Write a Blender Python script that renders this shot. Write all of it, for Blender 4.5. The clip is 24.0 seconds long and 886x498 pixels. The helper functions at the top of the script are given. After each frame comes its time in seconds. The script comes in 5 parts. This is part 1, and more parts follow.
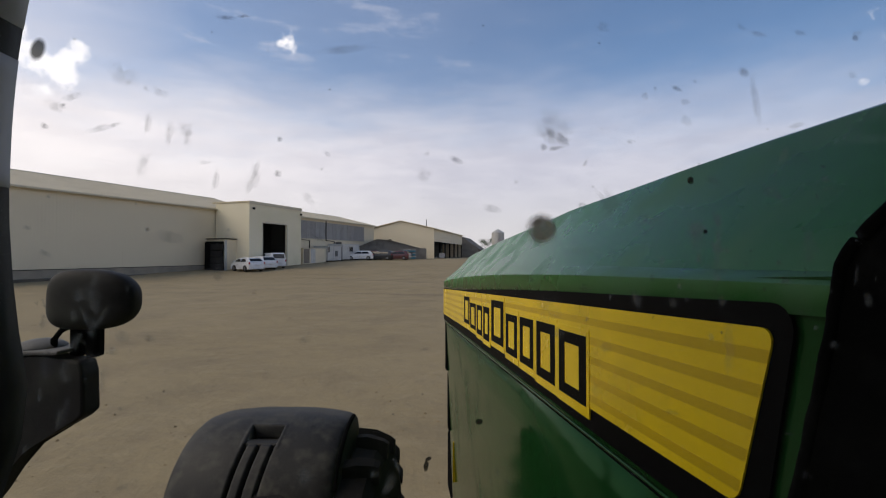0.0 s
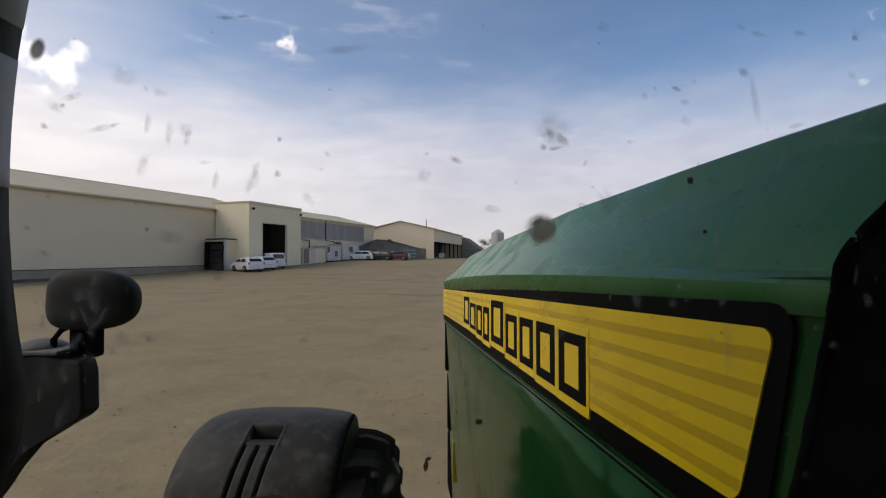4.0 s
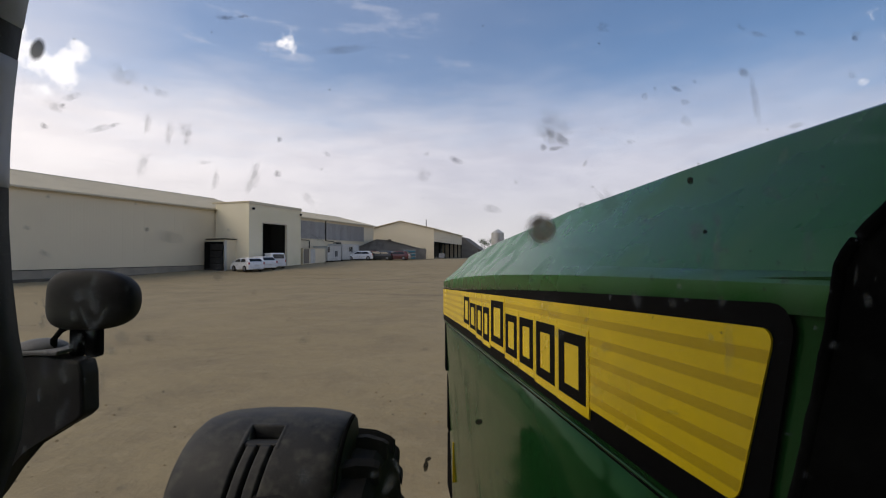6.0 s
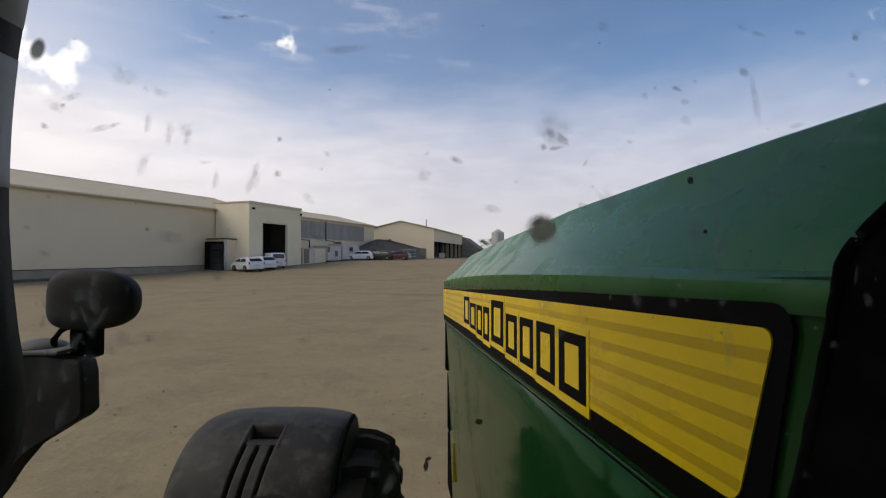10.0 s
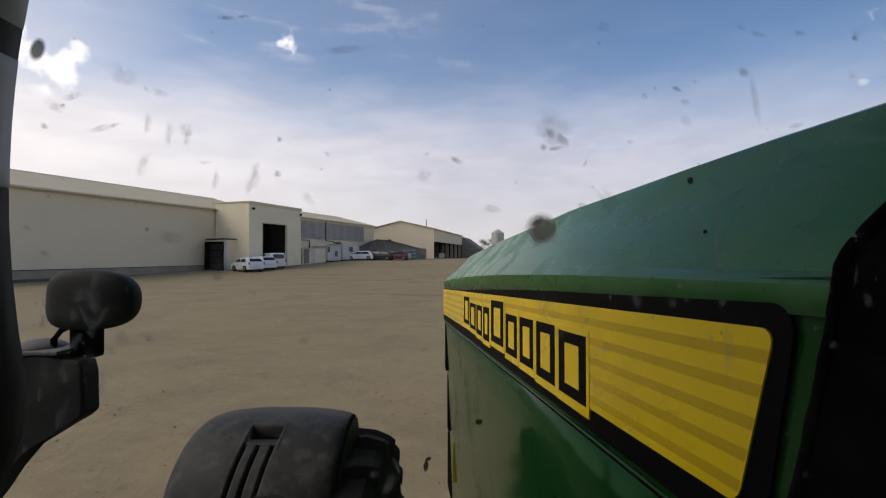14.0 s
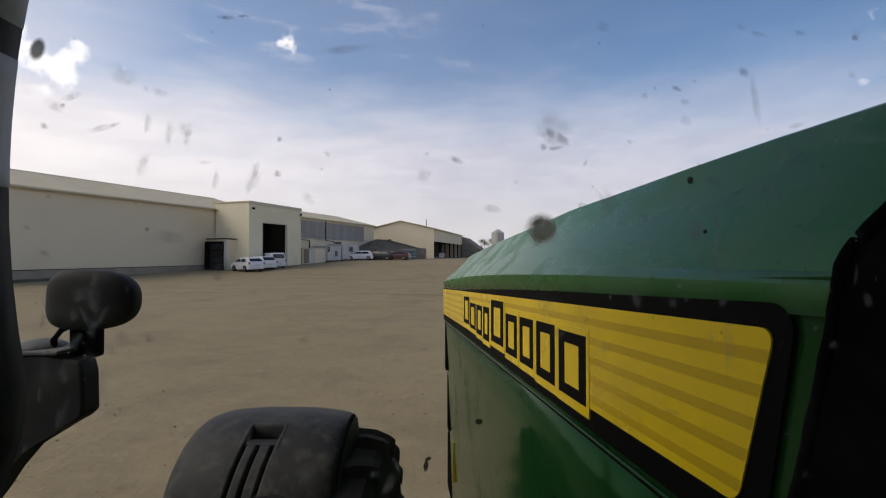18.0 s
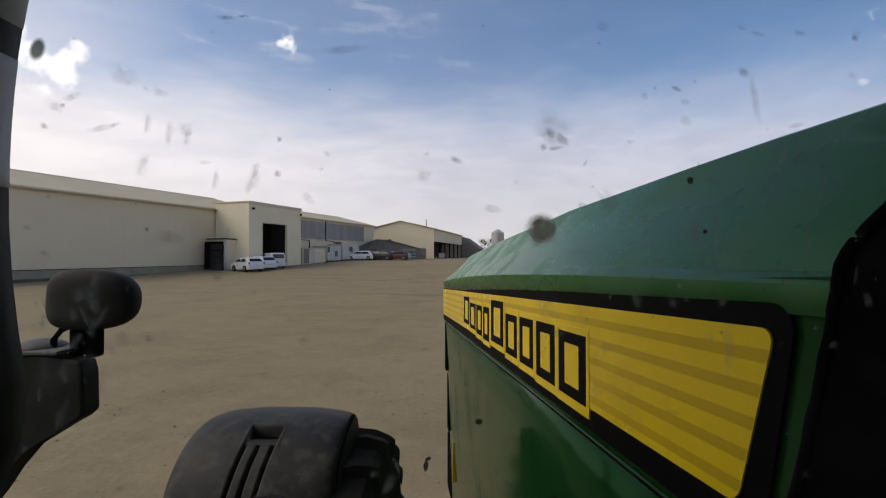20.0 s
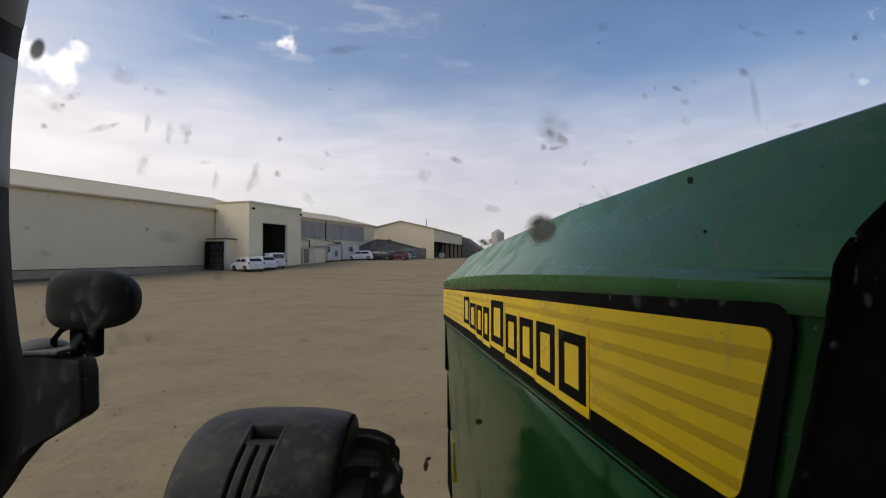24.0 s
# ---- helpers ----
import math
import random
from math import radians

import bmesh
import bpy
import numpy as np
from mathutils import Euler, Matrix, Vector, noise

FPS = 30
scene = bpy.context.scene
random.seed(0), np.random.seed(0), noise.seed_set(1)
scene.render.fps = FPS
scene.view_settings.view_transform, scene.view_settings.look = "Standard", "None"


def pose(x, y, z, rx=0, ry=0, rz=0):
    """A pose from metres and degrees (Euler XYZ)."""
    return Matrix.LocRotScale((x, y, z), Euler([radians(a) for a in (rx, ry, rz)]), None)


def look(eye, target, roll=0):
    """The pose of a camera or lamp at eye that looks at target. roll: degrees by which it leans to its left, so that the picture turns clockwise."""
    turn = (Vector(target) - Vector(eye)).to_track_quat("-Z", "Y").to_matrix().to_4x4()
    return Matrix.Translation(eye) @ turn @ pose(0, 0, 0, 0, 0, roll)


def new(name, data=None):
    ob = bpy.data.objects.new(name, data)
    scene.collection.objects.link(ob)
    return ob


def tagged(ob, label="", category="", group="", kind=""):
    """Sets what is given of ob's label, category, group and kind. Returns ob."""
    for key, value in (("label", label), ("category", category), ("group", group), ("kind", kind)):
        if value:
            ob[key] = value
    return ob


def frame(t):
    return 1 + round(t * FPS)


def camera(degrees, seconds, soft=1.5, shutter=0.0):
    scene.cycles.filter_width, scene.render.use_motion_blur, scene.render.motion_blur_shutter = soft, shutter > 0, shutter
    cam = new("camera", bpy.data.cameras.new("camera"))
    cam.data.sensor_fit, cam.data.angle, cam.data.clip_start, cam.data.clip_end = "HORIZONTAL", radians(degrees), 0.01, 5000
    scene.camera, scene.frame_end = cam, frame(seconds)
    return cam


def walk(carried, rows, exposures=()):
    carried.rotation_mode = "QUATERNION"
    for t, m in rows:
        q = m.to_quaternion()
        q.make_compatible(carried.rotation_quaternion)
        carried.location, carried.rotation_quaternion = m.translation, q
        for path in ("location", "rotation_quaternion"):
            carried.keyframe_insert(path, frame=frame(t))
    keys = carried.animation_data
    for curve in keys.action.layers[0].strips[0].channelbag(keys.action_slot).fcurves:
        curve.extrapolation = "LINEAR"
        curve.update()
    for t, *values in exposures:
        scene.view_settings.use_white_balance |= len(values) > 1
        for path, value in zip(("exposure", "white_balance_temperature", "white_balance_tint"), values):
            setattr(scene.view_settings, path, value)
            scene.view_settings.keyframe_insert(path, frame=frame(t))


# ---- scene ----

# ---------------------------------------------------------------- camera
# The camera is fixed inside the cab, behind the windscreen, and only trembles with the engine.
EYE = (-2.93, 7.10, 2.05)
PITCH, YAW = 90.66, -4.12
cam = camera(88.0, 24.0, soft=1.1)
TREMBLE = [(0.0, 0.02, 0.0), (2.5, 0.0, 0.01), (6.0, -0.01, 0.02), (10.5, 0.01, 0.0), (14.0, 0.0, 0.02),
           (17.5, 0.0, 0.0), (21.5, -0.01, 0.01), (24.0, 0.0, 0.0)]
walk(cam, [(t, pose(*EYE, PITCH + dp, 0, YAW + dy)) for t, dy, dp in TREMBLE])

# ---------------------------------------------------------------- light
scene.view_settings.exposure = 0.0
SUN_EL, SUN_AZ = radians(44), radians(-100)      # azimuth from +y towards +x
world = bpy.data.worlds.new("sky")
scene.world = world
world.use_nodes = True
wn, wl = world.node_tree.nodes, world.node_tree.links
wn.clear()


def wmath(op, a, b=None, c=None):
    n = wn.new("ShaderNodeMath")
    n.operation = op
    for i, v in enumerate((a, b, c)):
        if v is None:
            continue
        if isinstance(v, (int, float)):
            n.inputs[i].default_value = v
        else:
            wl.new(v, n.inputs[i])
    return n.outputs[0]


def wrange(value, a, b, c, d):
    n = wn.new("ShaderNodeMapRange")
    n.interpolation_type = "SMOOTHSTEP"
    wl.new(value, n.inputs[0])
    for i, v in enumerate((a, b, c, d)):
        n.inputs[i + 1].default_value = v
    return n.outputs[0]


def wmix(fac, a, b):
    n = wn.new("ShaderNodeMix")
    n.data_type = "RGBA"
    if isinstance(fac, float):
        n.inputs[0].default_value = fac
    else:
        wl.new(fac, n.inputs[0])
    for i, v in ((6, a), (7, b)):
        if isinstance(v, tuple):
            n.inputs[i].default_value = (*v, 1)
        else:
            wl.new(v, n.inputs[i])
    return n.outputs[2]


sky = wn.new("ShaderNodeTexSky")
sky.sky_type = "NISHITA"
sky.sun_disc = False
sky.sun_elevation, sky.sun_rotation = SUN_EL, SUN_AZ
sky.air_density, sky.dust_density, sky.ozone_density = 1.0, 0.2, 2.2
tc = wn.new("ShaderNodeTexCoord")
direction = tc.outputs["Generated"]
sep = wn.new("ShaderNodeSeparateXYZ")
wl.new(direction, sep.inputs[0])
stretch = wn.new("ShaderNodeMapping")
stretch.inputs["Scale"].default_value = (1.6, 1.6, 6.0)
wl.new(direction, stretch.inputs[0])


def wnoise(vec, scale, detail=6.0, rough=0.55):
    n = wn.new("ShaderNodeTexNoise")
    n.inputs["Scale"].default_value, n.inputs["Detail"].default_value, n.inputs["Roughness"].default_value = scale, detail, rough
    wl.new(vec, n.inputs["Vector"])
    return n.outputs[0]


veil = wnoise(stretch.outputs[0], 1.5, 7.0, 0.6)
wisp = wnoise(stretch.outputs[0], 4.5, 6.0, 0.62)
height = sep.outputs[2]
# thick white haze low down, thinning to streaks of high cloud and blue above
band = wmath("ADD", height, wmath("MULTIPLY_ADD", veil, -0.26, 0.13))
haze = wrange(band, 0.16, 0.42, 0.95, 0.18)
streak = wmath("MULTIPLY", wrange(wisp, 0.45, 0.78, 0.0, 0.42), wrange(height, 0.10, 0.3, 1.0, 0.75))
cover = wmath("MAXIMUM", haze, wmath("ADD", streak, wmath("MULTIPLY", haze, 0.4)))
# thinner veil on both sides, where the cloud sheet is seen along its length
sides = wmath("MAXIMUM", wrange(sep.outputs[0], -0.60, -0.22, 0.58, 0.0), wrange(sep.outputs[0], 0.50, 0.72, 0.0, 0.12))
cover = wmath("MAXIMUM", cover, wmath("MULTIPLY", sides, wrange(veil, 0.25, 0.6, 0.7, 1.0)))
# clearer sky high up on one side
clear = wmath("MULTIPLY", wrange(sep.outputs[0], 0.0, 0.5, 0.0, 1.0), wrange(height, 0.20, 0.38, 0.0, 1.0))
cover = wmath("MULTIPLY", cover, wmath("MULTIPLY_ADD", clear, -0.5, 1.0))
cover = wmath("MINIMUM", cover, 0.96)
glow = wrange(sep.outputs[0], -0.85, 0.35, 1.0, 0.0)
white = wmix(glow, (4.6, 4.65, 5.5), (10.6, 9.6, 9.0))
grey = wmix(wrange(wisp, 0.35, 0.65, 0.0, 1.0), (4.9, 4.75, 5.4), (6.8, 6.55, 7.0))
white = wmix(0.4, white, grey)
blue = wn.new("ShaderNodeHueSaturation")
blue.inputs["Saturation"].default_value = 1.18
wl.new(sky.outputs[0], blue.inputs["Color"])
white = wmix(wrange(height, 0.02, 0.20, 0.55, 0.0), white, (6.1, 5.75, 5.6))
tone = wmix(cover, blue.outputs[0], white)
# a few heaped clouds
puff = wnoise(direction, 24.0, 6.0, 0.56)
for (cx, cy, cz), size, dense in (((-0.570, 0.764, 0.302), 0.050, 0.92), ((-0.221, 0.888, 0.404), 0.022, 0.92), ((-0.245, 0.885, 0.400), 0.009, 0.8), ((0.657, 0.70, 0.281), 0.008, 0.5),
                           ((0.700, 0.660, 0.270), 0.009, 0.4), ((0.80, 0.48, 0.36), 0.13, 0.92)):
    d = wn.new("ShaderNodeVectorMath")
    d.operation = "DISTANCE"
    squash = wn.new("ShaderNodeMapping")
    squash.inputs["Scale"].default_value = (1, 1, 1.35)
    wl.new(direction, squash.inputs[0])
    wl.new(squash.outputs[0], d.inputs[0])
    d.inputs[1].default_value = (cx, cy, cz * 1.35)
    edge = wmath("ADD", d.outputs["Value"], wmath("MULTIPLY_ADD", puff, size * 4.6, -size * 2.2))
    tone = wmix(wrange(edge, size * 0.25, size * 1.1, dense, 0.0), tone, (8.8, 8.6, 8.8))
back = wn.new("ShaderNodeBackground")
back.inputs["Strength"].default_value = 0.125
wl.new(tone, back.inputs["Color"])
out = wn.new("ShaderNodeOutputWorld")
wl.new(back.outputs[0], out.inputs[0])

sun_data = bpy.data.lights.new("sun", "SUN")
sun_data.energy, sun_data.angle, sun_data.color = 1.27, radians(40), (1.0, 0.85, 0.64)
sun = new("sun", sun_data)
toward = Vector((math.sin(SUN_AZ) * math.cos(SUN_EL), math.cos(SUN_AZ) * math.cos(SUN_EL), math.sin(SUN_EL)))
sun.matrix_basis = look(toward * 60, (0, 0, 0))

# ---------------------------------------------------------------- materials


def material(name, color, rough=0.6, metal=0.0, var=0.15, scale=4.0, fine=60.0, bump=0.1, dirt=None, dirt_amount=0.0,
             dirt_scale=3.0, coat=0.0, ribs=None, spread=0.0, bump_dist=0.01, spec=0.5, tint=None):
    """A painted or natural surface: base colour varied at two scales, dirt patches, fine relief and optional ribs (axis, pitch, depth)."""
    m = bpy.data.materials.new(name)
    m.use_nodes = True
    nt = m.node_tree
    n, l = nt.nodes, nt.links
    b = n["Principled BSDF"]
    b.inputs["Roughness"].default_value, b.inputs["Metallic"].default_value = rough, metal
    b.inputs["Coat Weight"].default_value = coat
    b.inputs["Specular IOR Level"].default_value = spec
    b.inputs["Coat Roughness"].default_value = 0.12
    if tint:
        b.inputs["Specular Tint"].default_value = (*tint, 1)
    co = n.new("ShaderNodeTexCoord").outputs["Object"]

    def noise_of(s, detail=5.0):
        t = n.new("ShaderNodeTexNoise")
        t.inputs["Scale"].default_value, t.inputs["Detail"].default_value = s, detail
        l.new(co, t.inputs["Vector"])
        return t.outputs[0]

    def mixed(fac, a, c):
        t = n.new("ShaderNodeMix")
        t.data_type = "RGBA"
        l.new(fac, t.inputs[0])
        for i, v in ((6, a), (7, c)):
            if isinstance(v, tuple):
                t.inputs[i].default_value = (*v, 1)
            else:
                l.new(v, t.inputs[i])
        return t.outputs[2]

    def ranged(v, a, c, lo, hi):
        t = n.new("ShaderNodeMapRange")
        l.new(v, t.inputs[0])
        for i, q in enumerate((a, c, lo, hi)):
            t.inputs[i + 1].default_value = q
        return t.outputs[0]

    big, small = noise_of(scale), noise_of(fine, 3.0)
    dark = tuple(c * (1 - var) for c in color)
    light = tuple(min(1, c * (1 + var)) for c in color)
    col = mixed(ranged(big, 0.3, 0.7, 0, 1), dark, light)
    col = mixed(ranged(small, 0.35, 0.75, 0, 0.35), col, tuple(c * (1 - 1.6 * var) for c in color))
    if spread:
        info = n.new("ShaderNodeObjectInfo").outputs["Random"]
        col = mixed(ranged(info, 0, 1, 0, spread), col, tuple(c * 0.45 for c in color))
    if dirt:
        fac = ranged(noise_of(dirt_scale, 8.0), 0.48, 0.72, 0, dirt_amount)
        col = mixed(fac, col, dirt)
        l.new(ranged(fac, 0, 1, rough, 0.9), b.inputs["Roughness"])
    l.new(col, b.inputs["Base Color"])
    relief = n.new("ShaderNodeBump")
    relief.inputs["Strength"].default_value, relief.inputs["Distance"].default_value = bump, bump_dist
    l.new(small, relief.inputs["Height"])
    normal = relief.outputs[0]
    if ribs:
        axis, pitch, depth = ribs
        s = n.new("ShaderNodeSeparateXYZ")
        l.new(co, s.inputs[0])
        w = n.new("ShaderNodeMath")
        w.operation = "MULTIPLY"
        w.inputs[1].default_value = 2 * math.pi / pitch
        l.new(s.outputs["xyz".index(axis)], w.inputs[0])
        si = n.new("ShaderNodeMath")
        si.operation = "SINE"
        l.new(w.outputs[0], si.inputs[0])
        rib = n.new("ShaderNodeBump")
        rib.inputs["Strength"].default_value, rib.inputs["Distance"].default_value = 0.8, depth
        l.new(si.outputs[0], rib.inputs["Height"])
        l.new(normal, rib.inputs["Normal"])
        normal = rib.outputs[0]
    l.new(normal, b.inputs["Normal"])
    return m


def glass(name, dust=0.05, tint=(1, 1, 1), dust_color=(0.45, 0.43, 0.4)):
    """A thin pane: see-through, with a mirror gloss and a film of dust in smears."""
    m = bpy.data.materials.new(name)
    m.use_nodes = True
    n, l = m.node_tree.nodes, m.node_tree.links
    n.clear()
    tr, gl, df = n.new("ShaderNodeBsdfTransparent"), n.new("ShaderNodeBsdfGlossy"), n.new("ShaderNodeBsdfDiffuse")
    tr.inputs[0].default_value = (*tint, 1)
    gl.inputs["Roughness"].default_value = 0.03
    df.inputs[0].default_value = (*dust_color, 1)
    fr = n.new("ShaderNodeFresnel")
    fr.inputs[0].default_value = 1.18
    a, c, o = n.new("ShaderNodeMixShader"), n.new("ShaderNodeMixShader"), n.new("ShaderNodeOutputMaterial")
    l.new(fr.outputs[0], a.inputs[0])
    l.new(tr.outputs[0], a.inputs[1])
    l.new(gl.outputs[0], a.inputs[2])
    t = n.new("ShaderNodeTexNoise")
    t.inputs["Scale"].default_value, t.inputs["Detail"].default_value = 18.0, 6.0
    l.new(n.new("ShaderNodeTexCoord").outputs["Object"], t.inputs["Vector"])
    r = n.new("ShaderNodeMapRange")
    for i, q in enumerate((0.35, 0.75, dust * 0.4, dust * 1.6)):
        r.inputs[i + 1].default_value = q
    l.new(t.outputs[0], r.inputs[0])
    l.new(r.outputs[0], c.inputs[0])
    l.new(a.outputs[0], c.inputs[1])
    l.new(df.outputs[0], c.inputs[2])
    l.new(c.outputs[0], o.inputs[0])
    return m


def smear(name, color, strength, core=0.5, broken=0.0):
    """Dried mud on glass: dense in the middle of each spot, broken and thin at the rim."""
    m = bpy.data.materials.new(name)
    m.use_nodes = True
    n, l = m.node_tree.nodes, m.node_tree.links
    n.clear()
    tr, df, mx, o = (n.new("ShaderNodeBsdfTransparent"), n.new("ShaderNodeBsdfDiffuse"), n.new("ShaderNodeMixShader"),
                     n.new("ShaderNodeOutputMaterial"))
    df.inputs[0].default_value = (*color, 1)
    tl, both = n.new("ShaderNodeBsdfTranslucent"), n.new("ShaderNodeMixShader")
    tl.inputs[0].default_value = (*color, 1)
    l.new(df.outputs[0], both.inputs[1])
    l.new(tl.outputs[0], both.inputs[2])
    co = n.new("ShaderNodeTexCoord").outputs["Object"]
    ln = n.new("ShaderNodeVectorMath")
    ln.operation = "LENGTH"
    l.new(co, ln.inputs[0])
    r = n.new("ShaderNodeMapRange")
    r.interpolation_type = "SMOOTHSTEP"
    for i, q in enumerate((core, 1.0, strength, 0.0)):
        r.inputs[i + 1].default_value = q
    l.new(ln.outputs["Value"], r.inputs[0])
    amount = r.outputs[0]
    if broken:
        where = n.new("ShaderNodeObjectInfo")
        shift, t, gap, mul = n.new("ShaderNodeVectorMath"), n.new("ShaderNodeTexNoise"), n.new("ShaderNodeMapRange"), n.new("ShaderNodeMath")
        l.new(co, shift.inputs[0])
        shift.operation = "MULTIPLY_ADD"
        shift.inputs[1].default_value = (1, 1, 1)
        l.new(where.outputs["Location"], shift.inputs[2])
        t.inputs["Scale"].default_value, t.inputs["Detail"].default_value = 1.7, 5.0
        l.new(shift.outputs[0], t.inputs["Vector"])
        for i, q in enumerate((0.36, 0.66, 1 - broken, 1.0 + broken)):
            gap.inputs[i + 1].default_value = q
        l.new(t.outputs[0], gap.inputs[0])
        mul.operation = "MULTIPLY"
        l.new(amount, mul.inputs[0])
        l.new(gap.outputs[0], mul.inputs[1])
        amount = mul.outputs[0]
    l.new(amount, mx.inputs[0])
    l.new(tr.outputs[0], mx.inputs[1])
    l.new(both.outputs[0], mx.inputs[2])
    l.new(mx.outputs[0], o.inputs[0])
    return m


# Same paint as GREEN_TOP, made darker: the flank's shade is in this colour.
GREEN = material("shaded_green_paint", (0.009, 0.050, 0.012), 0.13, var=0.10, scale=2, bump=0.003, dirt=(0.050, 0.080, 0.036), dirt_amount=0.25, dirt_scale=5, coat=0.0, spec=0.30, tint=(0.28, 0.80, 0.36))
# Dusty, and lighter than GREEN: the light on the top is in its colour.
GREEN_TOP = material("lit_dusty_green_paint", (0.021, 0.138, 0.021), 0.26, var=0.14, scale=3, bump=0.004, dirt=(0.15, 0.26, 0.16), dirt_amount=0.42, dirt_scale=9, spec=0.32, tint=(0.58, 1.0, 0.66))
COWL = material("dusty_matt_black", (0.003, 0.003, 0.003), 0.95, var=0.2, bump=0.3, dirt=(0.02, 0.02, 0.019), dirt_amount=0.5, dirt_scale=24, bump_dist=0.003, spec=0.03)
YELLOW = material("yellow_decal", (0.94, 0.665, 0.012), 0.16, var=0.07, scale=6, bump=0.02, dirt=(0.35, 0.26, 0.05), dirt_amount=0.25, dirt_scale=7)
AMBER = material("yellow_decal_band", (0.68, 0.455, 0.010), 0.22, var=0.07, scale=6, bump=0.02)
INK = material("black_decal", (0.0035, 0.0035, 0.004), 0.5, var=0.1, bump=0.02, dirt=(0.018, 0.018, 0.016), dirt_amount=0.3, spec=0.04)
PLASTIC = material("black_plastic", (0.027, 0.0265, 0.024), 0.55, var=0.25, scale=8, fine=260, bump=0.12, dirt=(0.13, 0.125, 0.100), dirt_amount=0.42, dirt_scale=24, bump_dist=0.002, spec=0.24)
LAMP_BLACK = material("dusty_black_plastic", (0.013, 0.0125, 0.012), 0.6, var=0.25, scale=9, fine=220, bump=0.15, dirt=(0.058, 0.060, 0.050), dirt_amount=0.8, dirt_scale=14, bump_dist=0.002, spec=0.25)
PILLAR = material("dark_grey_trim", (0.022, 0.021, 0.023), 0.6, var=0.25, scale=30, bump=0.1, dirt=(0.055, 0.052, 0.046), dirt_amount=0.6, dirt_scale=22, spec=0.35)
DULL = material("matt_black", (0.003, 0.003, 0.0032), 0.9, var=0.2, bump=0.05, spec=0.03)
RUBBER = material("tyre_rubber", (0.015, 0.0145, 0.014), 0.85, var=0.25, scale=6, bump=0.2, dirt=(0.07, 0.06, 0.045), dirt_amount=0.45, dirt_scale=4, bump_dist=0.004, spec=0.2)
STEEL = material("grey_steel", (0.25, 0.25, 0.26), 0.45, 0.8, var=0.15, bump=0.05)
PALE_STEEL = material("pale_galvanised_steel", (0.50, 0.49, 0.46), 0.55, 0.1, var=0.1, scale=1.5, bump=0.05, dirt=(0.33, 0.31, 0.27), dirt_amount=0.5, dirt_scale=1.2)
LINING = material("grey_trim", (0.50, 0.50, 0.56), 0.8, var=0.1, scale=8, bump=0.08)
PLATE = material("dull_grey_steel", (0.15, 0.15, 0.145), 0.7, var=0.2, scale=20, bump=0.1, dirt=(0.07, 0.065, 0.055), dirt_amount=0.5, dirt_scale=25)
# Pale grey that paints the windscreen's reflection onto the pillar.
PILLAR_SHEEN = material("pale_pillar_sheen", (0.50, 0.50, 0.55), 0.8, var=0.1, scale=8, bump=0.08)
RIM = material("yellow_rim", (0.7, 0.43, 0.02), 0.4, var=0.1, dirt=(0.2, 0.17, 0.12), dirt_amount=0.5)
CREAM = material("cream_cladding", (0.74, 0.645, 0.455), 0.6, var=0.05, scale=0.35, fine=5, bump=0.05, dirt=(0.58, 0.50, 0.36), dirt_amount=0.5, dirt_scale=0.35, ribs=("x", 0.25, 0.0012))
CREAM_Y = material("cream_gable_cladding", (0.74, 0.645, 0.455), 0.6, var=0.05, scale=0.35, fine=5, bump=0.05, dirt=(0.58, 0.50, 0.36), dirt_amount=0.5, dirt_scale=0.35, ribs=("y", 0.25, 0.0012))
BAY_CREAM = material("pale_cream_cladding", (0.82, 0.735, 0.525), 0.6, var=0.05, scale=0.35, fine=5, bump=0.05, dirt=(0.62, 0.57, 0.33), dirt_amount=0.4, dirt_scale=0.4)
ROOF = material("pale_sheet_roof", (0.62, 0.53, 0.36), 0.6, var=0.06, scale=0.4, fine=6, bump=0.1, dirt=(0.48, 0.41, 0.29), dirt_amount=0.4, dirt_scale=0.6, ribs=("x", 0.35, 0.012), spec=0.05)
TRIM = material("cream_trim", (0.60, 0.53, 0.38), 0.5, var=0.06)
CONCRETE = material("concrete", (0.32, 0.28, 0.215), 0.9, var=0.15, scale=1.2, fine=20, bump=0.3, dirt=(0.17, 0.155, 0.13), dirt_amount=0.6, dirt_scale=0.9)
# Near-black: the shade indoors is put into the colour.
VOID = material("shaded_interior", (0.014, 0.013, 0.012), 0.95, var=0.3, scale=0.7)
SHEET = material("grey_translucent_sheet", (0.37, 0.355, 0.335), 0.5, var=0.06, scale=0.8, fine=6, bump=0.05, dirt=(0.20, 0.20, 0.19), dirt_amount=0.45, dirt_scale=1.6, ribs=("x", 0.15, 0.03), spread=0.35)
FIBRE = material("fibre_cement", (0.20, 0.187, 0.165), 0.9, var=0.15, scale=0.9, fine=8, bump=0.25, dirt=(0.08, 0.07, 0.06), dirt_amount=0.6, dirt_scale=1.1, ribs=("x", 0.177, 0.03))
DARK_CONCRETE = material("dark_concrete", (0.085, 0.072, 0.055), 0.7, var=0.25, scale=1.5, fine=20, bump=0.2, dirt=(0.16, 0.14, 0.11), dirt_amount=0.5, dirt_scale=1.2)
BLOCKS = material("stained_blockwork", (0.24, 0.20, 0.155), 0.9, var=0.15, scale=1.1, fine=12, bump=0.3, dirt=(0.12, 0.10, 0.08), dirt_amount=0.6)
WHITE = material("white_panel", (0.58, 0.565, 0.52), 0.5, var=0.05, scale=1, bump=0.04, dirt=(0.42, 0.40, 0.36), dirt_amount=0.4, dirt_scale=1.4)
